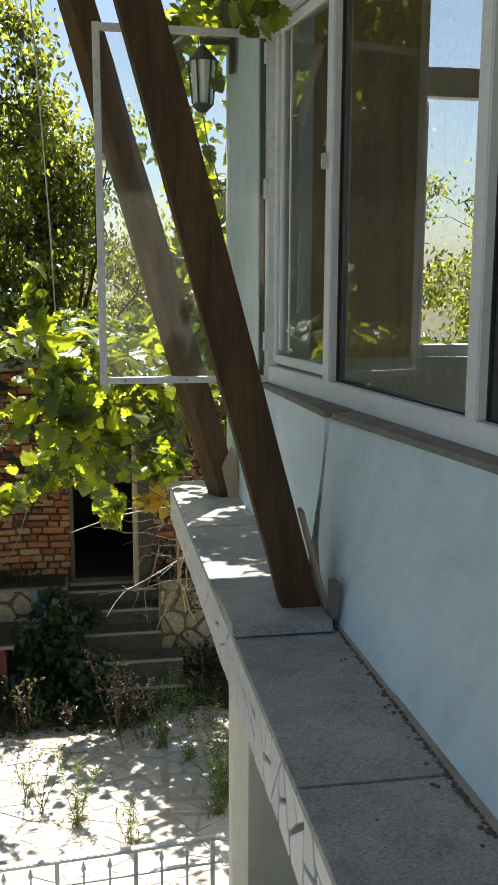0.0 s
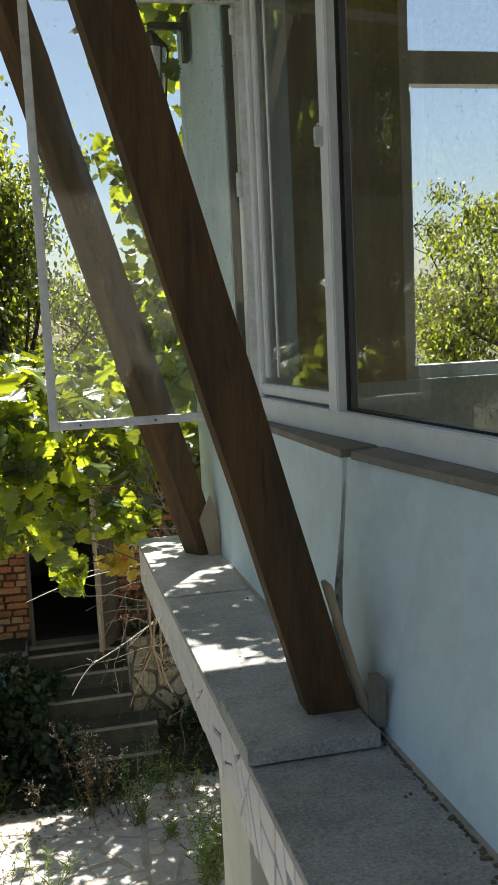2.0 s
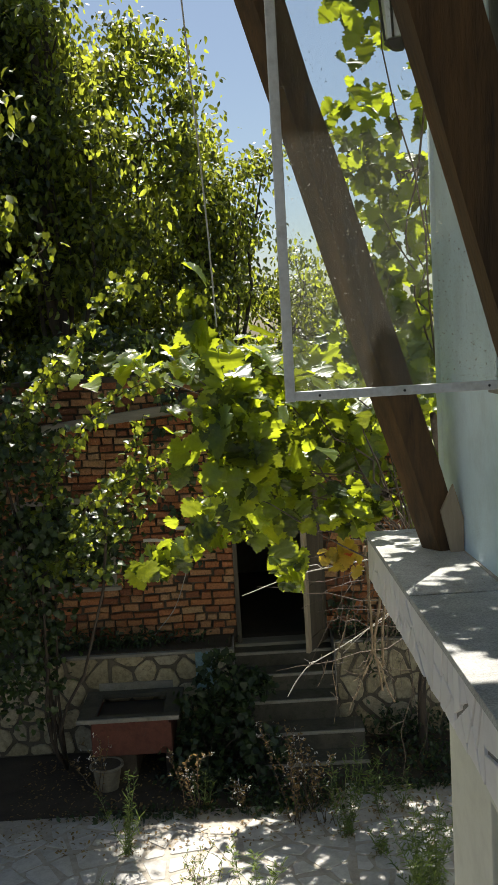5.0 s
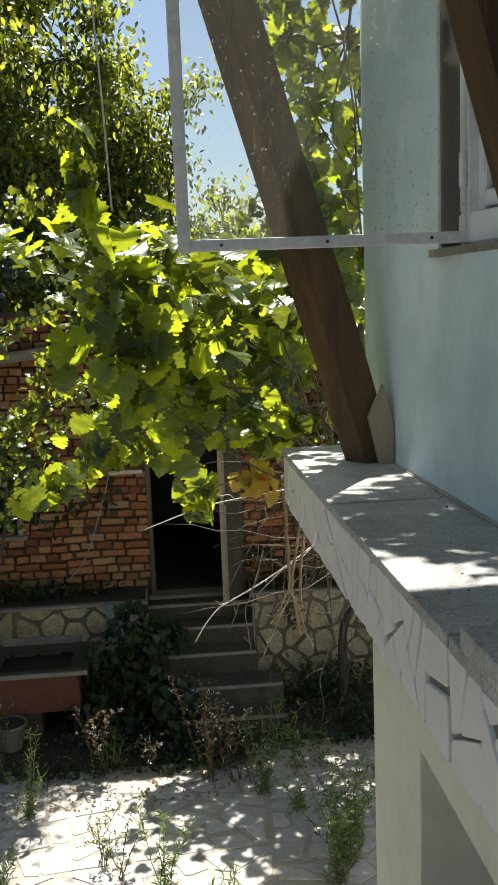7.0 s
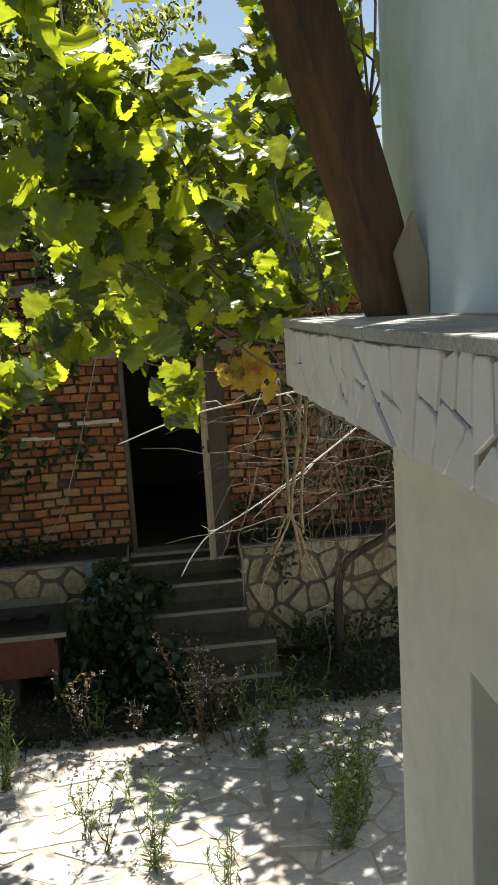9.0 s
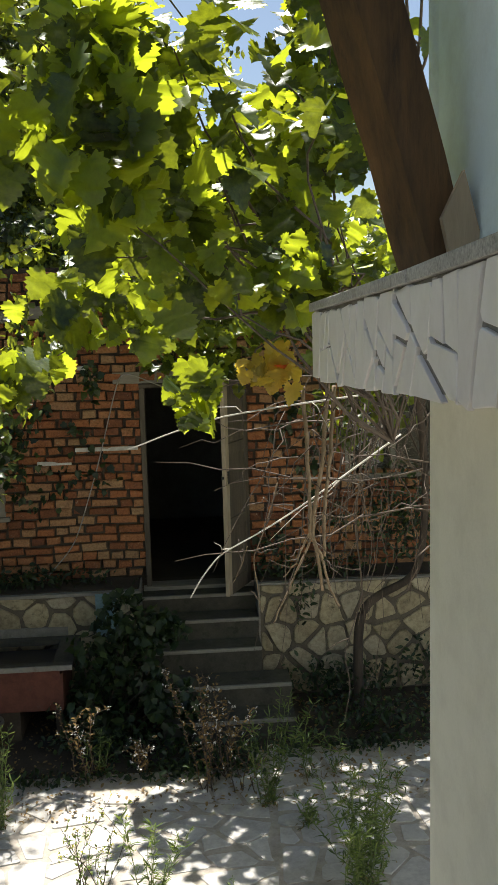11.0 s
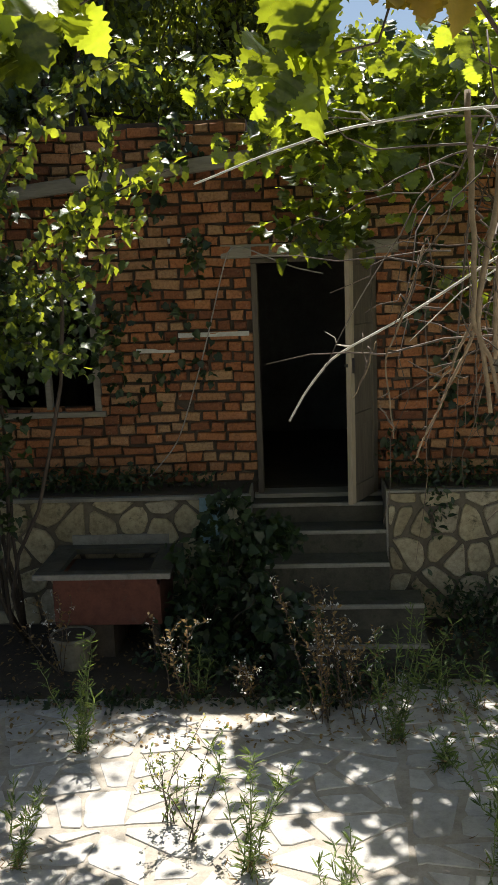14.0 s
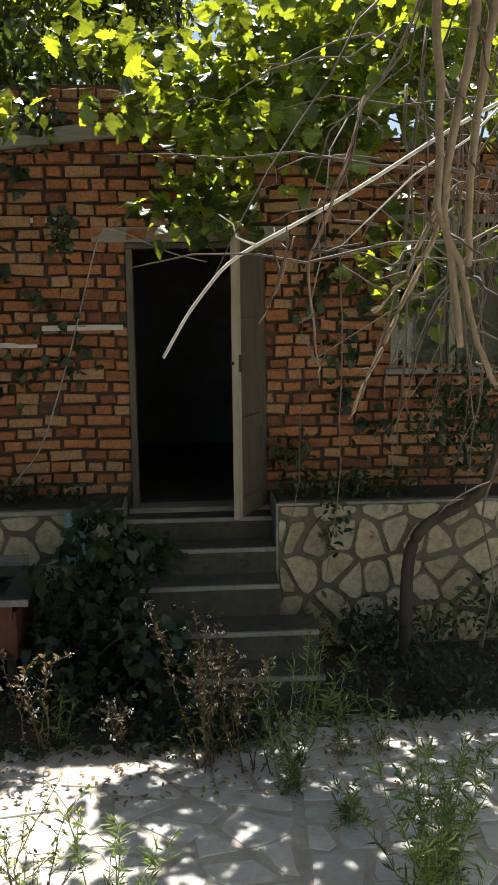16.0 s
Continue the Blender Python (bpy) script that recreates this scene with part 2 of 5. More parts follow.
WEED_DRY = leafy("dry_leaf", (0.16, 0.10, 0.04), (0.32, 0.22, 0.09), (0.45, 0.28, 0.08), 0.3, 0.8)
PETAL = surface("pale_seed_head", (0.55, 0.53, 0.48), (0.75, 0.73, 0.68), 60, 9.0, 0.9, 0.1)
FLOWER = surface("yellow_bud", (0.42, 0.40, 0.06), (0.60, 0.55, 0.10), 60, 9.0, 0.8, 0.1)
PANE = glassy("window_glass", 0.04, ior=2.0)
PANE_DUSTY = glassy("dusty_window_glass", 0.065)


# ---- mesh helpers ----
def mesh_of(name, verts, faces, material):
    me = bpy.data.meshes.new(name)
    me.from_pydata([tuple(v) for v in verts], [], [tuple(f) for f in faces])
    me.materials.append(material)
    me.update()
    return me


def thing(name, label, category, at=(0, 0, 0), group="", kind=""):
    ob = new(name)
    ob.empty_display_size = 0.1
    ob.location = at
    return tagged(ob, label, category, group, kind)


def part(name, bm, material, parent=None, label=""):
    """Links a bmesh as one mesh object, in world places, under a thing or a part."""
    me = bpy.data.meshes.new(name)
    bm.to_mesh(me)
    bm.free()
    me.materials.append(material)
    return hang(name, me, parent, label)


def world_of(ob):
    if not ob.parent:
        return ob.matrix_basis.copy()
    return world_of(ob.parent) @ ob.matrix_parent_inverse @ ob.matrix_basis


def hang(name, me, parent=None, label=""):
    ob = new(name, me)
    if parent:
        ob.parent = parent
        ob.matrix_parent_inverse = world_of(parent).inverted()
    return tagged(ob, label)


def box(bm, x0, x1, y0, y1, z0, z1, bevel=0.0):
    got = bmesh.ops.create_cube(bm, size=1, matrix=Matrix.LocRotScale(((x0 + x1) / 2, (y0 + y1) / 2, (z0 + z1) / 2), None, (x1 - x0, y1 - y0, z1 - z0)))
    if bevel:
        edges = list({e for v in got["verts"] for e in v.link_edges})
        bmesh.ops.bevel(bm, geom=edges, offset=bevel, segments=2, affect="EDGES", profile=0.6)
    return bm


def boxes(*rows, bevel=0.0):
    bm = bmesh.new()
    for r in rows:
        box(bm, *r, bevel=bevel)
    return bm


def bar(bm, a, b, w, d, side=(0, 1, 0), bevel=0.0):
    """A squared bar from a to b, w wide across and d deep along side."""
    a, b = Vector(a), Vector(b)
    up = (b - a).normalized()
    s = (Vector(side) - up * up.dot(Vector(side))).normalized()
    r = s.cross(up)
    m = Matrix((r, s, up)).transposed().to_4x4()
    m.translation = (a + b) / 2
    got = bmesh.ops.create_cube(bm, size=1, matrix=m @ Matrix.Diagonal((w, d, (b - a).length, 1)))
    if bevel:
        bmesh.ops.bevel(bm, geom=list({e for v in got["verts"] for e in v.link_edges}), offset=bevel, segments=2, affect="EDGES")
    return bm


def tube_rows(points, radii, sides=6):
    """Vertices and faces of a tapered tube through the points."""
    pts = np.asarray(points, float)
    verts, faces = [], []
    for i, p in enumerate(pts):
        d = pts[min(i + 1, len(pts) - 1)] - pts[max(i - 1, 0)]
        d /= np.linalg.norm(d) + 1e-9
        u = np.cross(d, (0.31, 0.17, 0.93) if abs(d[2]) < 0.9 else (1, 0.2, 0))
        u /= np.linalg.norm(u)
        w = np.cross(d, u)
        for k in range(sides):
            a = 2 * math.pi * k / sides
            verts.append(p + radii[i] * (math.cos(a) * u + math.sin(a) * w))
        if i:
            for k in range(sides):
                o, q = (i - 1) * sides, (k + 1) % sides
                faces.append((o + k, o + q, o + sides + q, o + sides + k))
    n = len(pts) * sides
    faces.append(tuple(range(sides - 1, -1, -1)))
    faces.append(tuple(range(n - sides, n)))
    return verts, faces


def tubes(name, lines, material, parent=None, label="", sides=6, each=False):
    """One mesh of many tapered tubes, or each a part of its own; a line is its points, first and last radius."""
    if each:
        return [tubes(name, [q], material, parent, label, sides) for q in lines]
    verts, faces = [], []
    for pts, r0, r1 in lines:
        v, f = tube_rows(pts, np.linspace(r0, r1, len(pts)), sides)
        o = len(verts)
        verts += v
        faces += [tuple(i + o for i in q) for q in f]
    me = mesh_of(name, verts, faces, material)
    me.shade_smooth()
    return hang(name, me, parent, label)


def wander(a, b, n, amount, seed, sag=0.0):
    """A crooked line from a to b."""
    r = np.random.default_rng(seed)
    a, b = np.array(a, float), np.array(b, float)
    t = np.linspace(0, 1, n)[:, None]
    off = np.cumsum(r.normal(0, amount, (n, 3)), 0)
    off -= t * off[-1]
    off[0] = 0
    line = a + (b - a) * t + off
    line[:, 2] -= sag * (4 * t * (1 - t))[:, 0]
    return line


# outline of one half of each leaf: along the midrib, then out from it
GRAPE = [(0.0, 0.0), (-0.15, 0.10), (-0.21, 0.23), (-0.11, 0.29), (-0.12, 0.42), (0.0, 0.42), (0.05, 0.56), (0.13, 0.49), (0.22, 0.58), (0.26, 0.43), (0.30, 0.37), (0.40, 0.51), (0.46, 0.41), (0.56, 0.47), (0.59, 0.33), (0.70, 0.35), (0.74, 0.22), (0.85, 0.20), (0.90, 0.09), (1.0, 0.0)]
ROUND = [(0.0, 0.0), (-0.10, 0.22), (0.08, 0.42), (0.30, 0.36), (0.42, 0.44), (0.62, 0.24), (1.0, 0.0)]
OVAL = [(0.0, 0.0), (0.25, 0.20), (0.6, 0.22), (1.0, 0.0)]
BLADE = [(0.0, 0.0), (0.3, 0.07), (0.7, 0.06), (1.0, 0.0)]


def foliage(name, places, sizes, ways, flats, half, material, parent=None, label="", seed=5):
    """One mesh of many folded leaves. ways: where each leaf points; flats: which way its face looks."""
    n, k = len(places), len(half)
    w = ways / (np.linalg.norm(ways, axis=1, keepdims=True) + 1e-9)
    f = flats - w * (flats * w).sum(1, keepdims=True)
    f /= np.linalg.norm(f, axis=1, keepdims=True) + 1e-9
    s = np.cross(w, f)
    rib = [h for h in half]
    q = np.random.default_rng(seed + n)
    fold, curl, twist = q.uniform(-0.15, 0.6, (n, 1)), q.uniform(-0.1, 0.55, (n, 1)), q.normal(0, 0.18, (n, 1))
    ruffle, phase = q.uniform(0.015, 0.06, (n, 1)), q.uniform(0, 6.3, (n, 1))
    cols = []
    mids = [(max(u, 0.0), 0.0) for u, v in rib[1:-1]]
    outline = [half[0]] + [(u, v) for u, v in rib[1:-1]] + [half[-1]] + [(u, -v) for u, v in rib[1:-1]]
    coords = outline + mids
    for u, v in coords:
        lift = fold * abs(v) - curl * u * u + twist * u * v + ruffle * np.sin(9 * u + 12 * v + phase)
        cols.append(places + sizes[:, None] * (u * w + v * s + lift * f))
    verts = np.stack(cols, 1).reshape(-1, 3)
    per = len(coords)
    m = k - 2
    tmpl = []
    for sgn, base in ((1, 1), (-1, m + 2)):
        ring = [0] + [base + i for i in range(m)] + [m + 1]
        mid = [0] + [2 * m + 2 + i for i in range(m)] + [m + 1]
        for i in range(m + 1):
            q = [ring[i], ring[i + 1], mid[i + 1], mid[i]]
            q = list(dict.fromkeys(q))
            if len(q) > 2:
                tmpl.append(q if sgn > 0 else q[::-1])
    loops, starts, totals = [], [], []
    at = 0
    for q in tmpl:
        loops += q
        starts.append(at)
        totals.append(len(q))
        at += len(q)
    all_loops = (np.array(loops)[None, :] + (np.arange(n) * per)[:, None]).ravel()
    all_starts = (np.array(starts)[None, :] + (np.arange(n) * at)[:, None]).ravel()
    me = bpy.data.meshes.new(name)
    me.vertices.add(len(verts))
    me.vertices.foreach_set("co", verts.astype(np.float32).ravel())
    me.loops.add(len(all_loops))
    me.loops.foreach_set("vertex_index", all_loops.astype(np.int32))
    me.polygons.add(len(all_starts))
    me.polygons.foreach_set("loop_start", all_starts.astype(np.int32))
    me.materials.append(material)
    me.update(calc_edges=True)
    return tagged(hang(name, me, parent, label), kind="stuff")


def cut(poly, p, nrm, gap):
    """The part of a flat polygon that lies before a line, less a gap."""
    out = []
    d = [(q[0] - p[0]) * nrm[0] + (q[1] - p[1]) * nrm[1] + gap for q in poly]
    for i, q in enumerate(poly):
        j = (i + 1) % len(poly)
        if d[i] <= 0:
            out.append(q)
        if (d[i] < 0) != (d[j] < 0) and d[i] != d[j]:
            k = d[i] / (d[i] - d[j])
            out.append((q[0] + k * (poly[j][0] - q[0]), q[1] + k * (poly[j][1] - q[1])))
    return out


def area(poly):
    return 0.5 * sum(a[0] * b[1] - b[0] * a[1] for a, b in zip(poly, poly[1:] + poly[:1]))


def shards(poly, size, gap, r):
    """Splits a polygon by chance lines into angular pieces with joints between them."""
    a = abs(area(poly))
    if a < size * r.uniform(0.5, 1.7) or len(poly) < 3:
        return [poly] if a > size * 0.06 else []
    pts = np.array(poly)
    c = pts.mean(0) + r.normal(0, 0.12, 2) * pts.std(0)
    long = np.linalg.svd(pts - pts.mean(0))[2][0]
    ang = math.atan2(long[1], long[0]) + r.normal(0, 0.42)
    nrm = (math.cos(ang), math.sin(ang))
    g = gap * r.uniform(0.5, 1.4)
    out = []
    for sgn in (1, -1):
        piece = cut(poly, c, (sgn * nrm[0], sgn * nrm[1]), g / 2)
        if len(piece) > 2:
            out += shards(piece, size, gap, r)
    return out


def cells(poly, count, gap, r, squash=1.0):
    """Rounded field-stone shapes: the cells round chance seeds, with joints."""
    pts = np.array(poly)
    lo, hi = pts.min(0), pts.max(0)
    seeds = [r.uniform(lo, hi) for _ in range(count)]
    for _ in range(2):
        keep = []
        for a in seeds:
            near = [b for b in seeds if b is not a and np.hypot(*(a - b)) < 1.2 * math.sqrt((hi - lo).prod() / count)]
            push = sum(((a - b) / (np.hypot(*(a - b)) ** 2 + 1e-4) for b in near), np.zeros(2)) * 0.006
            keep.append(np.clip(a + push, lo, hi))
        seeds = keep
    out = []
    for a in seeds:
        piece = list(poly)
        for b in sorted(seeds, key=lambda q: np.hypot(*(q - a)))[1:14]:
            d = b - a
            length = np.hypot(*d)
            if length > 1e-6:
                piece = cut(piece, (a + b) / 2, d / length, gap * r.uniform(0.3, 0.8))
            if len(piece) < 3:
                break
        if len(piece) > 2 and abs(area(piece)) > 0.003:
            out.append(piece)
    return out


def soften(poly, r, amount=0.22, jitter=0.006):
    """Rounds and roughens the corners of a polygon."""
    out = []
    n = len(poly)
    for i in range(n):
        a, b, c = (np.array(poly[j % n]) for j in (i - 1, i, i + 1))
        k = amount * r.uniform(0.4, 1.0)
        for q in (b + (a - b) * k, b + (c - b) * k):
            out.append(tuple(q + r.normal(0, jitter, 2)))
    return out


def slab(poly, low, high, frame_of, chamfer=0.006):
    """A flat piece with chamfered rim. frame_of(u, v, w) gives the place in the world."""
    c = np.mean(np.array(poly), 0)
    n = len(poly)
    rings = []
    for w, inset in ((low, 0.0), (high - chamfer, 0.0), (high, chamfer)):
        ring = []
        for q in poly:
            d = np.array(q) - c
            s = max(0.2, 1 - inset / (np.hypot(*d) + 1e-6))
            ring.append(frame_of(*(c + d * s), w))
        rings.append(ring)
    verts = sum(rings, [])
    faces = [tuple(range(2 * n, 3 * n))]
    for o in (0, n):
        faces += [(o + i, o + (i + 1) % n, o + n + (i + 1) % n, o + n + i) for i in range(n)]
    return verts, faces


def lay(name, pieces, material, far_material, parent, limit=300, first=None):
    """Pieces as objects of their own up to the limit, the rest joined into one part."""
    if first:
        pieces = sorted(pieces, key=first)
    for v, f in pieces[:limit]:
        hang(name, mesh_of(name, v, f, material), parent)
    if len(pieces) > limit:
        verts, faces = [], []
        for v, f in pieces[limit:]:
            o = len(verts)
            verts += v
            faces += [tuple(i + o for i in q) for q in f]
        ob = hang(name + "_rest", mesh_of(name + "_rest", verts, faces, far_material), parent)
        tagged(ob, kind="stuff")


def structure(name, bm, material, label, category):
    return tagged(part(name, bm, material), label, category, kind="structure")


# ---- ground and courtyard ----
bm = bmesh.new()
bmesh.ops.create_grid(bm, x_segments=2, y_segments=2, size=400)
for v in bm.verts:
    v.co.z = -0.03
ground = structure("ground", bm, EARTH, "dry trampled earth with sparse grass", "ground")

# ---- upper house ----
def sloped(bm):
    """Lays ledge work on its slope: it rises a little away from the far end."""
    for v in bm.verts:
        v.co.z += LEDGE_RISE * max(0.0, 4.63 - v.co.y)
        v.co.x -= 0.010 * max(0.0, 4.63 - v.co.y)
    return bm


LEDGE_RISE = 0.045
structure("wall_parapet", sloped(boxes((0.42, 0.70, -3.0, 4.87, 3.40, 3.575))), PLASTER_OLD, "pale ledge body carrying stone slabs", "ledge")
EAVE_Y = 4.58
# wall under the windows: its lower line and its warped upper line
def ruled(name, rows, thick, material, label):
    """A wall between a lower and an upper line; rows: y, x low, z low, x high, z high."""
    bm = bmesh.new()
    cols = []
    for y, xl, zl, xh, zh in rows:
        cols.append([bm.verts.new(p) for p in ((xl, y, zl), (xh, y, zh), (xh + thick, y, zh), (xl + thick, y, zl))])
    for a, b in zip(cols, cols[1:]):
        for i in range(4):
            bm.faces.new((a[i], b[i], b[(i + 1) % 4], a[(i + 1) % 4]))
    bm.faces.new(cols[0])
    bm.faces.new(cols[-1][::-1])
    bmesh.ops.recalc_face_normals(bm, faces=bm.faces)
    return structure(name, bm, material, label, "wall")


ruled("wall_west_near", [(-3.0, 0.66, 3.90, 1.50, 4.243), (1.3, 0.658, 3.74, 0.985, 4.243), (1.92, 0.660, 3.71, 0.883, 4.243), (2.42, 0.662, 3.68, 0.800, 4.243), (2.84, 0.664, 3.665, 0.735, 4.243)], 0.25, PLASTER, "pale blue-white roughcast wall under the windows")
ruled("wall_west_far", [(2.84, 0.675, 3.40, 0.722, 4.243), (3.55, 0.685, 3.40, 0.675, 4.243), (4.725, 0.69, 3.40, 0.69, 4.243)], 0.20, PLASTER, "pale blue-white roughcast wall under the windows")
structure("wall_west_foot", boxes((0.662, 0.90, -3.0, 2.84, 3.40, 3.665)), PLASTER, "pale plaster wall foot", "wall")
structure("wall_west_corner", boxes((0.69, 0.92, 3.91, 4.725, 4.243, 6.2)), PLASTER, "pale plaster corner pier of the house", "wall")
bm = bmesh.new()
bmesh.ops.create_cone(bm, cap_ends=True, segments=28, radius1=0.048, radius2=0.048, depth=2.795, matrix=Matrix.Translation((0.728, 4.772, 4.8025)))
for f in bm.faces:
    f.smooth = len(f.verts) == 4
structure("wall_corner_column", bm, PLASTER, "rounded pale plaster corner moulding with a groove beside it", "wall")
structure("wall_north_low", boxes((0.92, 3.4, 4.62, 4.80, 3.40, 4.28)), PLASTER, "plain plaster end wall", "wall")
structure("wall_north_jamb", boxes((0.92, 1.62, 4.62, 4.80, 4.28, 6.2)), ROOM_BROWN, "brown boarded pier beside the end window", "wall")
structure("wall_north_side", boxes((3.0, 3.4, 4.62, 4.80, 4.28, 6.2)), ROOM_BROWN, "brown boarded pier", "wall")
structure("wall_east", boxes((3.4, 3.6, -3.0, 4.80, 3.40, 6.2)), ROOM_BROWN, "brown boarded inner wall of the veranda", "wall")
structure("wall_south", boxes((0.7, 3.6, -3.2, -3.0, 0.0, 6.2)), PLASTER, "plain plaster wall", "wall")
structure("floor", boxes((0.75, 3.4, -3.0, 4.62, 3.30, 3.40)), GREY_WOOD, "worn veranda floor boards", "floor")
structure("ceiling", boxes((0.69, 3.6, -3.2, 4.80, 6.2, 6.3)), ROOM_BROWN, "brown boarded veranda ceiling", "ceiling")
structure("wall_frieze", boxes((0.69, 3.6, -3.2, EAVE_Y - 0.05, 6.3, 6.8)), PLASTER, "plain plaster band under the roof", "wall")
structure("roof_eave", boxes((-0.75, 3.7, -3.3, EAVE_Y, 6.8, 6.9)), ROOM_BROWN, "brown boarded eave carried by braces", "eave")
structure("wall_lower_beam", boxes((0.70, 0.98, -3.0, 4.178, 2.76, 3.40)), PLASTER_OLD, "pale plaster beam under the ledge", "wall")
structure("wall_lower_pier", boxes((0.70, 0.98, 4.18, 4.85, 0.0, 3.40), bevel=0.008), PLASTER_OLD, "pale plaster corner pier under the ledge", "wall")
structure("wall_lower_back", boxes((0.98, 1.18, -3.0, 4.85, 0.0, 3.40)), OLIVE, "olive painted recessed lower wall", "wall")
structure("wall_lower_end", boxes((1.18, 3.4, 4.62, 4.80, 0.0, 3.40)), PLASTER_OLD, "plain lower end wall", "wall")

# ledge: granite slabs and a broken-marble face
ledge = tagged(thing("ledge_cladding", "grey granite slabs edged with broken marble mosaic on the ledge", "ledge", (0.55, 2.0, 3.555)), kind="structure")
for a, b in ((-3.0, -1.9), (-1.89, -0.8), (-0.79, 0.35), (0.36, 1.55), (1.56, 2.76), (2.77, 3.80), (3.81, 4.90)):
    part("slab", sloped(boxes((0.383, 0.72, a, b, 3.580, 3.602), bevel=0.003)), GRANITE, ledge)
part("raised_slab", sloped(boxes((0.378, 0.66, 2.385, 2.69, 3.606, 3.640), bevel=0.003)), GRANITE, ledge, "short extra granite slab under the brace")
part("mortar_line", sloped(boxes((0.683, 0.72, -3.0, 4.70, 3.600, 3.607), bevel=0.002)), JOINT, ledge, "crumbly brown mortar line along the wall")
part("grout", sloped(boxes((0.398, 0.42, -3.0, 4.885, 3.405, 3.576))), GROUT, ledge, "dark grout between the chips")
part("grout", boxes((0.42, 0.70, 4.87, 4.885, 3.405, 3.576)), GROUT, ledge, "dark grout between the chips")
r = np.random.default_rng(33)
verts, faces = [], []
for k in range(930):
    y = r.uniform(0.2, 4.6)
    wide = 0.005 + 0.03 * (r.uniform() < 0.05)
    size = r.uniform(0.0015, 0.0045) if k < 900 else r.uniform(0.0008, 0.0025)
    x = 0.664 - abs(r.normal(0, wide)) if k < 900 else r.uniform(0.40, 0.62)
    if y > 2.84:
        x += 0.016
    c = np.array((x - 0.010 * (4.63 - y) + 0.018, y, 3.602 + LEDGE_RISE * (4.63 - y) + 0.3 * size))
    o = len(verts)
    verts += [tuple(c + size * np.array((a, b, h)) * r.uniform(0.6, 1.3, 3)) for h in (-0.6, 0.6) for a, b in ((-1, -1), (1, -1), (1, 1), (-1, 1))]
    faces += [tuple(o + i for i in q) for q in ((4, 5, 6, 7), (0, 1, 5, 4), (1, 2, 6, 5), (2, 3, 7, 6), (3, 0, 4, 7))]
tagged(hang("mortar_crumbs", mesh_of("mortar_crumbs", verts, faces, CRUMB), ledge, "brown mortar crumbs along the wall foot"), kind="stuff")
r = np.random.default_rng(3)
chips = []
u0 = -0.6
blocks = []
while u0 < 4.88:
    u1 = min(4.885, u0 + r.uniform(0.20, 0.38))
    if u1 - u0 > 0.04:
        blocks.append([(u0, 3.405), (u1 - 0.004, 3.405), (u1 - 0.004, 3.577), (u0, 3.577)])
    u0 = u1
for whole in blocks:
    for p in (soften(q, r, 0.10, 0.003) for q in shards(whole, 0.0105, 0.011, r)):
        chips.append(slab(p, 0.0, 0.010, lambda u, v, w: (0.398 - w - 0.010 * max(0.0, 4.63 - u), u, v + LEDGE_RISE * max(0.0, 4.63 - u)), 0.002))
for p in shards([(0.39, 3.405), (0.70, 3.405), (0.70, 3.568), (0.39, 3.568)], 0.008, 0.008, r):
    chips.append(slab(p, 0.0, 0.010, lambda u, v, w: (u, 4.885 + w, v), 0.002))
CHIPS = chips

# windows of the veranda, on a line a few degrees off the ledge
WA, WB = Vector((0.715, 3.72, 0)), Vector((0.715 + 0.140 * 6.72, -3.0, 0))
WD = (WB - WA).normalized()
WN = Vector((0, 0, 1)).cross(WD)


def on_window(u, z, out=0.0):
    """A place u metres along the window line from its far end, out towards the yard."""
    p = WA + WD * u + WN * out
    return Vector((p.x, p.y, z))


if on_window(1, 0, 1).x > on_window(1, 0, 0).x:
    WN = -WN


def wbar(bm, u0, z0, u1, z1, w, d, out=0.0, bevel=0.004):
    return bar(bm, on_window(u0, z0, out), on_window(u1, z1, out), w, d, WN, bevel)


sill_bm = bmesh.new()
for a, b in ((-0.17, 0.90), (0.935, 3.2), (3.205, 6.6)):
    vs = []
    for u in (a, b):
        q = on_window(u, 0)
        edge = 0.658 if u < 0.1 else 0.715 if u < 0.93 else 0.728 + (2.80 - q.y) * 0.178
        vs += [(edge, q.y, 4.243), (edge, q.y, 4.262), (q.x + 0.08, q.y, 4.275), (q.x + 0.08, q.y, 4.243)]
    vv = [sill_bm.verts.new(p) for p in vs]
    for i in range(4):
        sill_bm.faces.new((vv[i], vv[(i + 1) % 4], vv[4 + (i + 1) % 4], vv[4 + i]))
    sill_bm.faces.new(vv[:4])
    sill_bm.faces.new(vv[4:])
bmesh.ops.recalc_face_normals(sill_bm, faces=sill_bm.faces)
window = tagged(thing("window_1", "white-framed veranda window band, one sash standing open", "window", on_window(2, 4.26)), kind="structure")
part("window_sill", sill_bm, CONCRETE, window, "dusty grey cement sill")
bm = bmesh.new()
wbar(bm, 0.0, 4.30, 6.5, 4.30, 0.07, 0.07)
wbar(bm, 0.0, 5.66, 6.5, 5.66, 0.07, 0.07)
wbar(bm, 0.0, 6.17, 6.5, 6.17, 0.07, 0.07)
part("window_frame", bm, WHITE_PVC, window)
MULL = (0.03, 0.66, 1.60, 2.40, 3.10, 3.90, 4.70, 5.5, 6.4)
for u in MULL:
    bm = bmesh.new()
    wbar(bm, u, 4.335, u, 6.135, 0.055, 0.066)
    part("mullion", bm, WHITE_PVC, window)
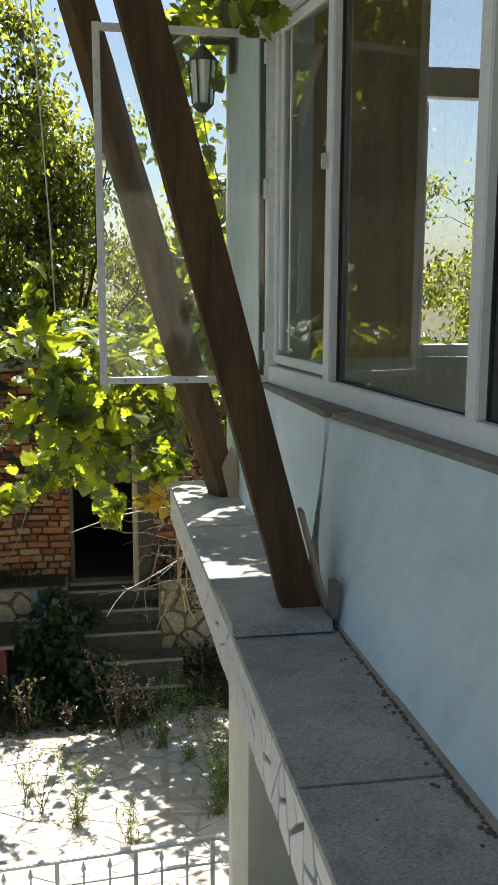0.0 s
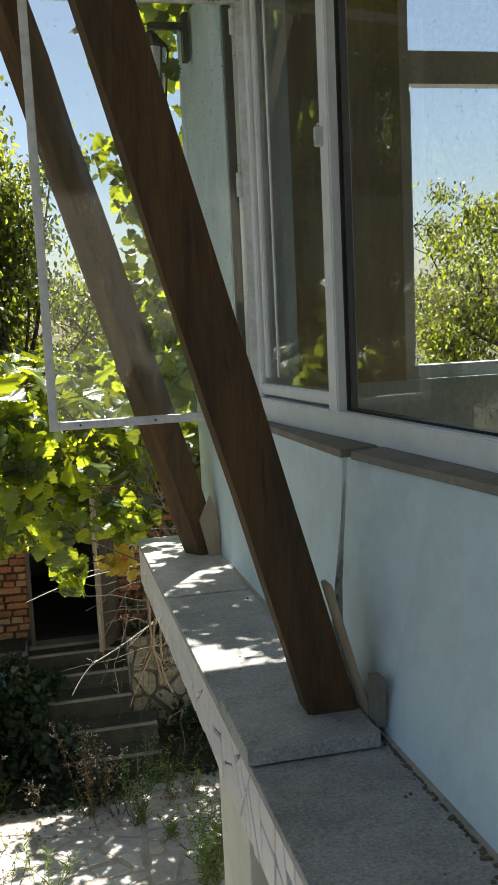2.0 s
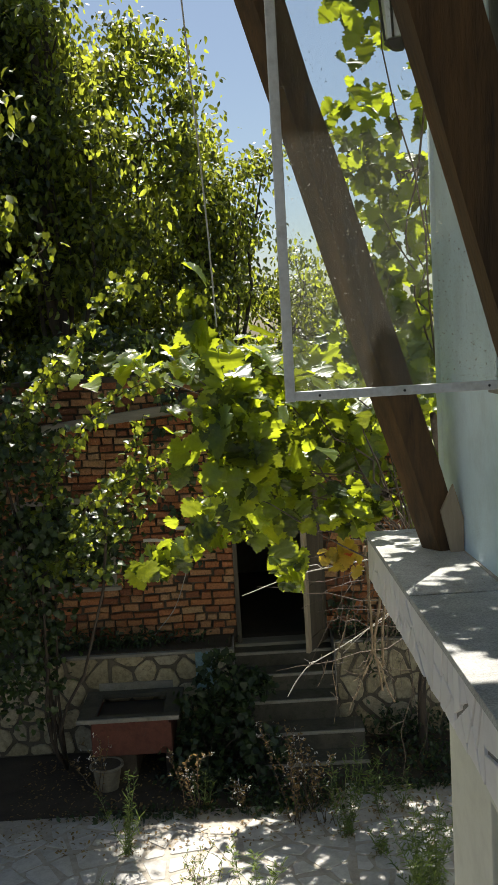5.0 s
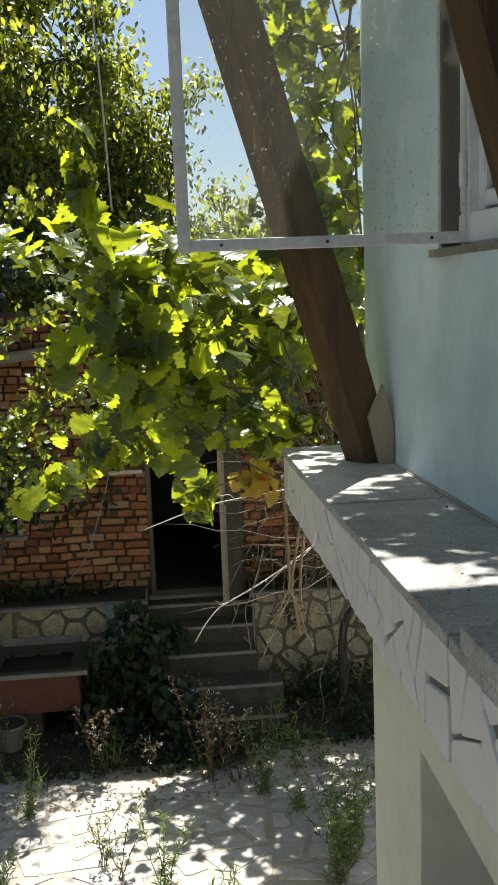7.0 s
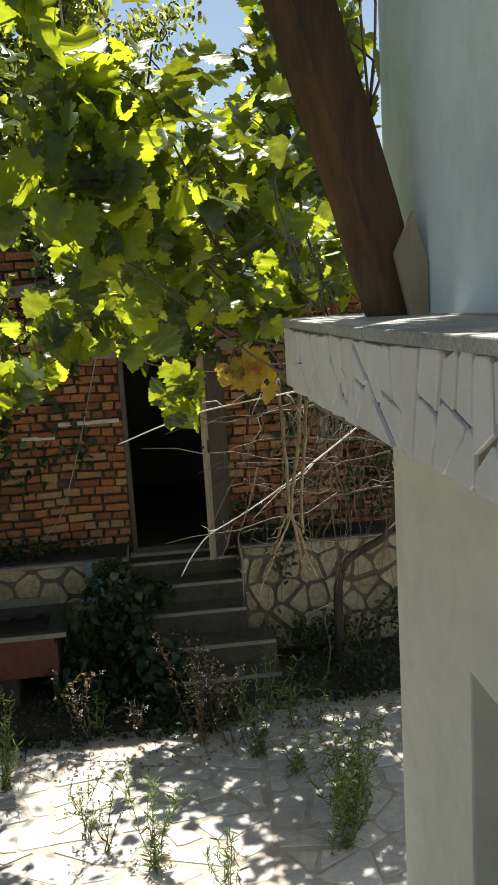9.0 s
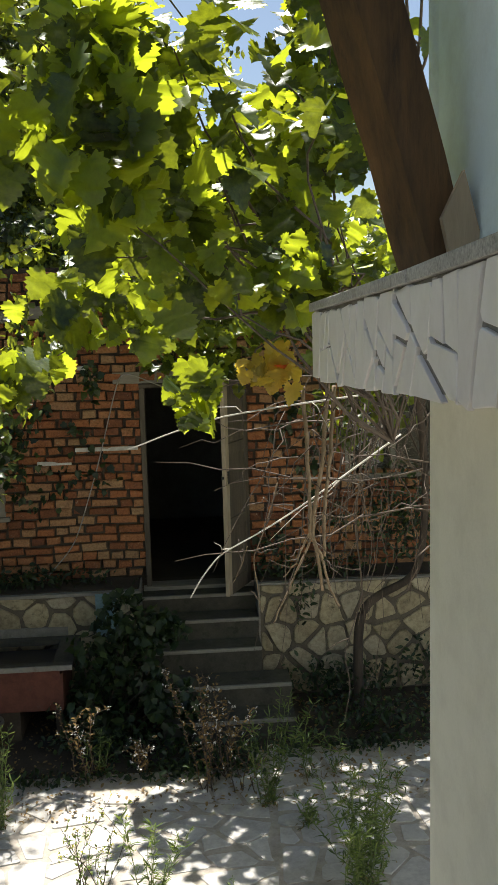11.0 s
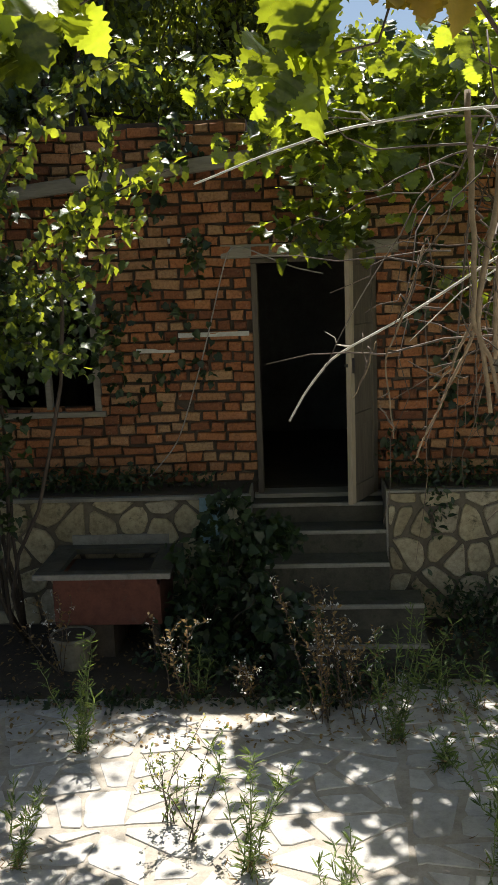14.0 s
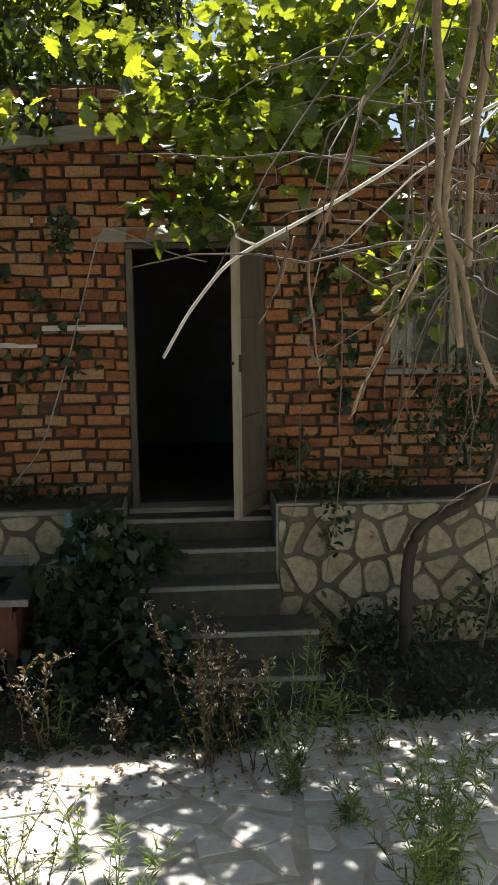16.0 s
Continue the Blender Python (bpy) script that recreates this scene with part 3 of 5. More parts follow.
for a, b in zip(MULL, MULL[1:]):
    for z0, z1 in ((4.335, 5.625), (5.695, 6.135)):
        bm = bmesh.new()
        c = [on_window(u, z) for u, z in ((a + 0.03, z0), (b - 0.03, z0), (b - 0.03, z1), (a + 0.03, z1))]
        bm.faces.new([bm.verts.new(p) for p in c])
        bm.normal_update()
        if bm.faces[:][0].normal.dot(WN) < 0:
            bmesh.ops.reverse_faces(bm, faces=bm.faces)
        pane = part("pane", bm, PANE, window)
        pane.visible_shadow = False
        if a > 0.1:
            bm = bmesh.new()
            for q0, q1 in (((a + 0.03, z0), (a + 0.03, z1)), ((b - 0.03, z0), (b - 0.03, z1)), ((a + 0.03, z0), (b - 0.03, z0))):
                wbar(bm, *q0, *q1, 0.012, 0.03, -0.01, 0.002)
            part("gasket", bm, IRON, window, "dark rubber gasket")
            continue
        bm = bmesh.new()
        s = 0.028
        for q0, q1 in (((a + 0.04, z0 + s), (b - 0.04, z0 + s)), ((a + 0.04, z1 - s), (b - 0.04, z1 - s)), ((a + 0.045, z0), (a + 0.045, z1)), ((b - 0.045, z0), (b - 0.045, z1))):
            wbar(bm, *q0, *q1, 0.035, 0.05, -0.01)
        part("sash_frame", bm, WHITE_PVC, window)
# the sash is double: a second frame stands close behind the first
for u, w, d in ((0.130, 0.020, 0.05), (0.205, 0.018, 0.03)):
    bm = bmesh.new()
    wbar(bm, u, 4.40, u, 5.60, w, d, -0.012)
    part("inner_stile", bm, WHITE_PVC, window)
# dark board that stands for the shaded reveal at the far jamb
part("jamb", boxes((0.695, 0.80, 3.885, 3.905, 4.27, 6.1)), DARK_ROOM, window, "dark shaded reveal")
for z in (4.43, 5.02, 5.52):
    bm = bmesh.new()
    bmesh.ops.create_cone(bm, cap_ends=True, segments=12, radius1=0.010, radius2=0.010, depth=0.075, matrix=Matrix.Translation(on_window(0.045, z, 0.044)))
    part("hinge", bm, METAL_WHITE, window, "white barrel hinge")
bm = bmesh.new()
wbar(bm, 0.65, 5.03, 0.65, 5.08, 0.018, 0.025, 0.042, 0.003)
part("latch", bm, METAL_WHITE, window, "small white window latch")

# the open sash, standing square to the wall
sash = thing("open_window_sash", "narrow white metal window sash standing open, dusty glass", "window sash", (0.72, 3.68, 4.28))
X0, X1, Z0, Z1, YS = 0.025, 0.712, 4.268, 5.60, 3.655
for name, row in (("bottom_rail", (X0, X1, YS, YS + 0.028, Z0, Z0 + 0.026)), ("top_rail", (X0, X1, YS, YS + 0.028, Z1 - 0.026, Z1)),
                  ("stile", (X0 - 0.002, X0 + 0.026, YS - 0.002, YS + 0.03, Z0 - 0.002, Z1 + 0.002)), ("stile", (X1 - 0.026, X1 + 0.002, YS - 0.002, YS + 0.03, Z0 - 0.002, Z1 + 0.002))):
    part(name, boxes(row, bevel=0.003), METAL_WHITE, sash)
bm = bmesh.new()
bm.faces.new([bm.verts.new((x, YS + 0.013, z)) for x, z in ((X0 + 0.02, Z0 + 0.02), (X1 - 0.02, Z0 + 0.02), (X1 - 0.02, Z1 - 0.02), (X0 + 0.02, Z1 - 0.02))])
pane = part("pane", bm, PANE_DUSTY, sash, "dusty glass")
pane.visible_shadow = False
for x in (0.12, 0.36, 0.60):
    bm = bmesh.new()
    bmesh.ops.create_uvsphere(bm, u_segments=8, v_segments=5, radius=0.004, matrix=Matrix.Translation((x, YS - 0.001, Z0 + 0.013)))
    part("rivet", bm, IRON, sash, "small dark rivet")

# end window of the veranda, seen through the glass
endw = tagged(thing("window_2", "white end window of the veranda with an open sash", "window", (2.2, 4.7, 4.3)), kind="structure")
part("window_frame", boxes((1.62, 3.0, 4.66, 4.74, 4.28, 4.34), (1.62, 3.0, 4.66, 4.74, 5.58, 5.72), (1.62, 3.0, 4.66, 4.74, 6.14, 6.2),
                           (1.62, 1.68, 4.66, 4.74, 4.341, 5.579), (1.62, 1.68, 4.66, 4.74, 5.721, 6.139), (2.26, 2.32, 4.66, 4.74, 4.341, 5.579), (2.94, 3.0, 4.66, 4.74, 4.341, 5.579)), WHITE_PVC, endw)
bm = bmesh.new()
for a, b in (((1.70, 4.75, 4.36), (1.86, 5.30, 4.36)), ((1.70, 4.75, 5.55), (1.86, 5.30, 5.55)), ((1.70, 4.75, 4.36), (1.70, 4.75, 5.55)), ((1.86, 5.30, 4.36), (1.86, 5.30, 5.55))):
    bar(bm, a, b, 0.04, 0.04, (0.3, 1, 0.2))
part("sash_frame", bm, WHITE_PVC, endw)


# raking braces that carry the eave
def post(parent, foot_x, foot_y, foot_z, lean, plan, stop=9.0):
    """A raking post; plan: its corners from above. Past the stop its outer side is cut upright against the wall."""
    top_z = 6.8
    bm = bmesh.new()
    vs = []
    for n, s in enumerate(np.linspace(0, 1, 14) ** 1.25):
        z = foot_z + (top_z - foot_z) * s
        x = foot_x - lean * (z - foot_z)
        j = rng.normal(0, 0.002, len(plan)) * (0 < n < 13)
        vs.append([bm.verts.new((min(x + u + j[k], stop), foot_y + v, z)) for k, (u, v) in enumerate(plan)])
    for a, b in zip(vs, vs[1:]):
        for i in range(len(plan)):
            k = (i + 1) % len(plan)
            bm.faces.new((a[i], a[k], b[k], b[i]))
    bm.faces.new(vs[0][::-1])
    bm.faces.new(vs[-1])
    bmesh.ops.bevel(bm, geom=[e for e in bm.edges if abs((e.verts[0].co - e.verts[1].co).normalized().z) > 0.8], offset=0.006, segments=2, affect="EDGES")
    return part("post", bm, BEAM, parent)


def brace(x, y, z):
    return thing("timber_brace", "dark brown stained raking timber brace standing on the ledge", "timber brace", (x, y, z), "timber braces under the eave")


b1 = brace(0.58, 2.56, 3.727)
post(b1, 0.524, 2.56, 3.727, 0.271, ((0.0, -0.045), (0.114, -0.045), (0.114, 0.045), (0.0, 0.045)))
b2 = brace(0.62, 4.50, 3.60)
post(b2, 0.552, 4.42, 3.60, 0.293, ((0.0, 0.085), (0.056, 0.0), (0.163, 0.012), (0.163, 0.12), (0.05, 0.15)), 0.668)
bm = bmesh.new()
front = [bm.verts.new((x, 4.394, z)) for x, z in ((0.640, 3.604), (0.684, 3.604), (0.686, 3.745), (0.652, 3.872), (0.603, 3.772))]
rear = [bm.verts.new((v.co.x, 4.416, v.co.z)) for v in front]
bm.faces.new(front)
bm.faces.new(rear[::-1])
for i in range(5):
    bm.faces.new((front[i], rear[i], rear[(i + 1) % 5], front[(i + 1) % 5]))
bmesh.ops.recalc_face_normals(bm, faces=bm.faces)
part("packing_wedge", bm, PALE_WOOD, b2, "pale raw wood wedge")
bm = bmesh.new()
bar(bm, (0.648, 2.505, 3.730), (0.568, 2.505, 4.03), 0.011, 0.05, (0, 1, 0), 0.001)
part("packing_board", bm, PALE_WOOD, b1, "pale raw wood packing board")
tagged(part("stone_offcut", boxes((0.644, 0.668, 2.43, 2.475, 3.727, 3.832), bevel=0.002), CONCRETE), "small grey concrete block standing on the ledge against the wall", "block")

# wall lantern at the house corner
lantern = thing("wall_lantern", "black iron wall lantern with white glass panes under vine leaves", "lantern", (0.52, 4.55, 5.5))
LX, LY = 0.53, 4.5
part("bracket", boxes((LX - 0.012, 0.68, LY - 0.012, LY + 0.012, 5.74, 5.765), (0.655, 0.679, LY - 0.03, LY + 0.03, 5.62, 5.80)), IRON, lantern)
bm = bmesh.new()
bmesh.ops.create_cone(bm, cap_ends=True, segments=6, radius1=0.075, radius2=0.01, depth=0.07, matrix=Matrix.Translation((LX, LY, 5.70)))
part("cap", bm, IRON, lantern)
bm = bmesh.new()
bmesh.ops.create_cone(bm, cap_ends=True, segments=6, radius1=0.02, radius2=0.055, depth=0.03, matrix=Matrix.Translation((LX, LY, 5.455)))
part("base", bm, IRON, lantern)
for k in range(6):
    a, b = math.pi / 3 * k, math.pi / 3 * (k + 1)
    p = [Vector((LX + rr * math.cos(t), LY + rr * math.sin(t), z)) for t, rr, z in ((a, 0.047, 5.475), (a, 0.066, 5.665))]
    bm = bmesh.new()
    bar(bm, p[0], p[1], 0.008, 0.008)
    part("glazing_bar", bm, IRON, lantern)
bm = bmesh.new()
bmesh.ops.create_cone(bm, cap_ends=False, segments=6, radius1=0.045, radius2=0.063, depth=0.185, matrix=Matrix.Translation((LX, LY, 5.57)))
part("glass_body", bm, LAMP_GLASS, lantern, "white frosted glass")

# lower window in the recess
low = tagged(thing("window_3", "white-framed lower window in the recessed wall", "window", (0.97, 3.6, 1.9)), kind="structure")
part("window_frame", boxes((0.955, 0.979, 3.82, 3.87, 1.0, 2.2), (0.955, 0.979, 3.05, 3.10, 1.0, 2.2), (0.955, 0.979, 3.101, 3.819, 2.15, 2.2), (0.955, 0.979, 3.101, 3.819, 1.0, 1.05)), WHITE_PVC, low)
part("pane", boxes((0.962, 0.972, 3.10, 3.82, 1.05, 2.15)), PANE, low)

# stairs under the walker and the landing rail
stairs = tagged(thing("stairs", "plain concrete outside stair along the house", "stairs", (0.0, 2.0, 1.0)), kind="structure")
part("landing", boxes((-0.75, 0.69, -3.0, 1.05, 2.85, 3.05)), CONCRETE, stairs)
for i in range(1, 11):
    part("step", boxes((-0.75, 0.69, 1.05 + 0.268 * (i - 1), 1.05 + 0.268 * i, 0.0, 3.05 - 0.1864 * i)), CONCRETE, stairs)
part("landing", boxes((-0.75, 0.69, 3.73, 4.80, 0.0, 1.0)), CONCRETE, stairs)
rail = thing("landing_railing", "white painted iron railing with spear-tipped bars", "railing", (0.0, 4.74, 1.0))
slope = 0.055
part("top_rail", bar(bmesh.new(), (-0.74, 4.74, 1.575 - 0.075), (0.66, 4.74, 1.582), 0.022, 0.04, (0, 1, 0), 0.004), METAL_WHITE, rail)
part("mid_rail", bar(bmesh.new(), (-0.74, 4.74, 1.425 - 0.075), (0.66, 4.74, 1.432), 0.014, 0.03, (0, 1, 0), 0.003), METAL_WHITE, rail)
part("low_rail", bar(bmesh.new(), (-0.74, 4.74, 1.05), (0.66, 4.74, 1.08), 0.014, 0.03, (0, 1, 0), 0.003), METAL_WHITE, rail)
for k in range(10):
    x = -0.70 + 0.1435 * k
    zt = 1.565 - (0.66 - x) * 0.055
    if k % 3 == 0:
        part("post", boxes((x - 0.012, x + 0.012, 4.728, 4.752, 1.0, zt), bevel=0.002), METAL_WHITE, rail)
    else:
        bm = boxes((x - 0.006, x + 0.006, 4.734, 4.746, 1.06, zt - 0.07))
        bmesh.ops.create_cone(bm, segments=8, radius1=0.004, radius2=0.016, depth=0.03, cap_ends=True, matrix=Matrix.Translation((x, 4.74, zt - 0.075)))
        bmesh.ops.create_cone(bm, segments=8, radius1=0.016, radius2=0.001, depth=0.05, cap_ends=True, matrix=Matrix.Translation((x, 4.74, zt - 0.035)))
        part("spear_bar", bm, METAL_WHITE, rail)

# old soot run-off at the corner of the roughcast
SOOT = bpy.data.materials.new("soot_stain")
SOOT.use_nodes = True
nt = SOOT.node_tree
tc = nt.nodes.new("ShaderNodeTexCoord")
sep = nt.nodes.new("ShaderNodeSeparateXYZ")
nt.links.new(tc.outputs["Generated"], sep.inputs[0])
edge = ramp(nt, sep.outputs["Y"], [(0.0, (0, 0, 0)), (0.6, (0.8, 0.8, 0.8)), (1.0, (1, 1, 1))])
low_run = ramp(nt, sep.outputs["Z"], [(0.0, (1, 1, 1)), (0.5, (0.85, 0.85, 0.85)), (0.85, (0.5, 0.5, 0.5)), (1.0, (0, 0, 0))])
blot = ramp(nt, noise_node(nt, 9, 6, tc.outputs["Object"], 0.7), [(0.3, (0.35, 0.35, 0.35)), (0.65, (1, 1, 1))])
share = blend(nt, 1.0, blend(nt, 1.0, edge, low_run, "MULTIPLY"), blot, "MULTIPLY")
mixer, thin = nt.nodes.new("ShaderNodeMixShader"), nt.nodes.new("ShaderNodeBsdfTransparent")
nt.nodes["Principled BSDF"].inputs["Base Color"].default_value = (0.05, 0.05, 0.05, 1)
nt.nodes["Principled BSDF"].inputs["Roughness"].default_value = 0.95
nt.links.new(share, mixer.inputs[0])
nt.links.new(thin.outputs[0], mixer.inputs[1])
nt.links.new(nt.nodes["Principled BSDF"].outputs[0], mixer.inputs[2])
nt.links.new(mixer.outputs[0], nt.nodes["Material Output"].inputs["Surface"])
bm = bmesh.new()
grid = []
for i in range(7):
    y = 2.42 + 0.42 * i / 6
    xl, xh = 0.662 + 0.002 * i / 6, 0.800 - 0.065 * i / 6
    zl = 3.68 - 0.015 * i / 6
    grid.append([bm.verts.new((xl + (xh - xl) * k / 6 - 0.005, y, zl + (4.22 - zl) * k / 6)) for k in range(7)])
for a, b in zip(grid, grid[1:]):
    for k in range(6):
        bm.faces.new((a[k], b[k], b[k + 1], a[k + 1]))
structure("trim_stain", bm, SOOT, "dark soot run-off on the roughcast corner", "stain")

# ---- the ruined brick house across the yard ----
HY = 11.2
DOOR = (-0.34, 0.68, 0.97, 2.96)
WIN_L = (-2.75, -1.64, 1.74, 2.75)
WIN_R = (1.62, 2.55, 2.02, 3.15)
TOP = 4.06


def holes(x0, x1, z0, z1):
    return [h for h in (DOOR, WIN_L, WIN_R) if h[2] - 0.001 < (z0 + z1) / 2 < h[3] and h[0] < x1 and h[1] > x0]


wall = structure("wall_ruin", boxes(
    (-7.0, WIN_L[0], HY + 0.030, HY + 0.36, 0.0, TOP), (WIN_L[1], DOOR[0], HY + 0.030, HY + 0.36, 0.0, TOP), (DOOR[1], WIN_R[0], HY + 0.030, HY + 0.36, 0.0, 3.75), (WIN_R[1], 7.0, HY + 0.030, HY + 0.36, 0.0, 3.6),
    (WIN_L[0], WIN_L[1], HY + 0.030, HY + 0.36, 0.0, WIN_L[2]), (WIN_L[0], WIN_L[1], HY + 0.030, HY + 0.36, WIN_L[3], TOP),
    (DOOR[0], DOOR[1], HY + 0.030, HY + 0.36, 0.0, DOOR[2]), (DOOR[0], DOOR[1], HY + 0.030, HY + 0.36, DOOR[3], 3.95),
    (WIN_R[0], WIN_R[1], HY + 0.030, HY + 0.36, 0.0, WIN_R[2]), (WIN_R[0], WIN_R[1], HY + 0.030, HY + 0.36, WIN_R[3], 3.7)), MORTAR, "roofless ruined wall of red bricks in earth mortar", "brick wall")
# Closed box of plain walls makes the dark room behind the doorway.
structure("wall_ruin_back", boxes((-3.2, 3.2, HY + 3.2, HY + 3.4, 0.0, 3.6)), DARK_ROOM, "dark inner back wall", "wall")
structure("wall_ruin_side", boxes((-3.4, -3.2, HY + 0.36, HY + 3.4, 0.0, 3.6)), DARK_ROOM, "dark inner side wall", "wall")
structure("wall_ruin_cross", boxes((3.2, 3.4, HY + 0.36, HY + 3.4, 0.0, 3.6)), DARK_ROOM, "dark inner side wall", "wall")
structure("ceiling_ruin", boxes((-3.2, 3.2, HY + 0.36, HY + 3.2, 3.5, 3.6)), DARK_ROOM, "dark boarded ceiling", "ceiling")
structure("floor_ruin", boxes((-3.2, 3.2, HY + 0.30, HY + 3.2, 0.80, 0.96)), SOIL, "earth floor strewn with rubble", "floor")

# terrace of field stone with earth on top, and the entrance steps
terrace_l = structure("wall_terrace_west", boxes((-7.0, -0.40, 10.77, HY + 0.012, -0.03, 1.06)), STONE_MORTAR, "low terrace wall faced with pale field stones", "stone wall")
terrace_r = structure("wall_terrace_east", boxes((0.72, 7.0, 10.77, HY + 0.012, -0.03, 1.08)), STONE_MORTAR, "low terrace wall faced with pale field stones", "stone wall")
part("coping", boxes((-7.0, -0.385, 10.74, 10.80, 1.06, 1.09), (-0.40, -0.383, 10.742, HY, 0.45, 1.085), bevel=0.004), CONCRETE, terrace_l, "thin cement edge")
part("coping", boxes((0.705, 7.0, 10.74, 10.80, 1.08, 1.10), (0.703, 0.72, 10.742, HY, 0.2, 1.1), bevel=0.004), CONCRETE, terrace_r, "thin cement edge")
part("soil", boxes((-7.0, -0.41, 10.80, HY, 1.06, 1.10)), SOIL, terrace_l, "dark earth bed")
part("soil", boxes((0.73, 7.0, 10.80, HY, 1.08, 1.11)), SOIL, terrace_r, "dark earth bed")
entry = tagged(thing("entrance_steps", "crumbling concrete steps up to the doorway", "steps", (0.15, 10.6, 0.0)), kind="structure")
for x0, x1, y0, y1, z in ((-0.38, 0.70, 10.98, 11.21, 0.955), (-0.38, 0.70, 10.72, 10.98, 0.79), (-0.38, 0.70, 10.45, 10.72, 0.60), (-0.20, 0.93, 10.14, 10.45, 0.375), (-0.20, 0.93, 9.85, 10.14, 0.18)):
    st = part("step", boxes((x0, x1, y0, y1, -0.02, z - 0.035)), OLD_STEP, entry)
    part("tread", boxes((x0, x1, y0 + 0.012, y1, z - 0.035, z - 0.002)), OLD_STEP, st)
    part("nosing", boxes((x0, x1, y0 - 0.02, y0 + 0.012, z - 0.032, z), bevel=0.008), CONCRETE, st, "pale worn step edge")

# doorway: frame, sill, lintel, open leaf
door = tagged(thing("door_1", "weathered grey wooden door, one panelled leaf swung open", "door", (0.16, HY, 0.97)), kind="structure")
part("jamb", boxes((DOOR[0] + 0.002, DOOR[0] + 0.05, HY - 0.02, HY + 0.14, 0.97, 2.92), bevel=0.004), DOOR_WOOD, door)
part("jamb", boxes((DOOR[1] - 0.05, DOOR[1] - 0.002, HY - 0.02, HY + 0.14, 0.97, 2.92), bevel=0.004), DOOR_WOOD, door)
part("head", boxes((DOOR[0] + 0.002, DOOR[1] - 0.002, HY - 0.02, HY + 0.14, 2.921, 2.958), bevel=0.004), DOOR_WOOD, door)
part("sill", boxes((DOOR[0] - 0.03, DOOR[1] + 0.02, HY - 0.05, HY + 0.16, 0.957, 0.995), bevel=0.006), GREY_WOOD, door)
part("lintel", boxes((-0.58, 0.86, HY - 0.012, HY + 0.02, 2.965, 3.075), bevel=0.006), GREY_WOOD, door, "rough grey timber lintel")
LEAF = Matrix.Translation((0.655, HY - 0.03, 0)) @ Matrix.Rotation(radians(243), 4, "Z")
leaf = hang("door_leaf", None, door, "panelled leaf, stained grey-brown, standing open")
def leaf_part(name, rows, material, bevel=0.004):
    bm = boxes(*rows, bevel=bevel)
    bm.transform(LEAF)
    return part(name, bm, material, leaf)
LW = 0.52
leaf_part("stile", [(0.0, 0.075, -0.02, 0.02, 1.0, 3.0)], DOOR_WOOD)
leaf_part("stile", [(LW - 0.075, LW, -0.02, 0.02, 1.0, 3.0)], PALE_WOOD)
leaf_part("rail", [(0.076, LW - 0.076, -0.018, 0.018, 1.0, 1.14), (0.076, LW - 0.076, -0.018, 0.018, 1.62, 1.72), (0.076, LW - 0.076, -0.018, 0.018, 2.32, 2.42), (0.076, LW - 0.076, -0.018, 0.018, 2.88, 3.0)], DOOR_WOOD)
for z0, z1 in ((1.141, 1.619), (1.721, 2.319), (2.421, 2.879)):
    leaf_part("panel", [(0.076, LW - 0.076, -0.008, 0.008, z0, z1)], DOOR_WOOD, 0.003)
leaf_part("latch", [(LW - 0.03, LW + 0.012, -0.028, 0.0, 2.10, 2.125), (LW - 0.05, LW - 0.03, -0.035, 0.035, 2.05, 2.17)], IRON, 0.003)

# window left of the door and the boarded one right of it
for nm, (a, b, c, d), lab in (("window_4", WIN_L, "old wooden window frame without glass, overgrown"), ("window_5", WIN_R, "old wooden window frame with a dusty pane")):
    w = tagged(thing(nm, lab, "window", ((a + b) / 2, HY, c)), kind="structure")
    part("window_frame", boxes((a, a + 0.06, HY - 0.015, HY + 0.1, c, d), (b - 0.06, b, HY - 0.015, HY + 0.1, c, d), (a + 0.061, b - 0.061, HY - 0.015, HY + 0.1, d - 0.06, d), bevel=0.004), GREY_WOOD, w)
    part("mullion", boxes((b - 0.48, b - 0.43, HY, HY + 0.07, c + 0.02, d - 0.061), bevel=0.004), GREY_WOOD, w)
    part("window_sill", boxes((a - 0.04, b + 0.04, HY - 0.05, HY + 0.1, c - 0.045, c), bevel=0.006), GREY_WOOD, w)
    if nm == "window_5":
        part("pane", boxes((a + 0.06, b - 0.06, HY + 0.04, HY + 0.046, c + 0.01, d - 0.06)), PANE_DUSTY, w)

tagged(part("roof_beam", bar(bmesh.new(), (-2.35, HY - 0.06, 3.53), (-0.10, HY - 0.06, 3.775), 0.11, 0.09, (0, 1, 0), 0.008), GREY_WOOD), "weathered grey squared timber across the brick wall", "timber")
for x0, x1, z in ((-1.32, -1.0, 2.235), (-0.96, -0.37, 2.355), (-1.22, -0.82, 3.125), (-0.12, 0.16, 3.115)):
    tagged(part("tie_strip", boxes((x0, x1, HY - 0.016, HY + 0.012, z - 0.019, z + 0.019), bevel=0.003), LATH), "whitewashed flat wooden lath built into the brickwork", "lath")

# sink trough, pot and rag
sink = thing("garden_sink", "concrete garden sink on a red rendered base against the stone wall", "garden sink", (-1.45, 10.3, 0.0))
part("base", boxes((-1.86, -1.04, 10.06, 10.70, 0.27, 0.595), bevel=0.012), TROUGH_RED, sink, "red rendered base")
part("plinth", boxes((-1.84, -1.42, 10.09, 10.70, 0.0, 0.27), (-1.12, -1.06, 10.09, 10.70, 0.0, 0.27)), MORTAR, sink)
part("lip", boxes((-1.98, -0.945, 9.965, 9.99, 0.66, 0.702), bevel=0.004), CONCRETE, sink, "pale worn front lip")
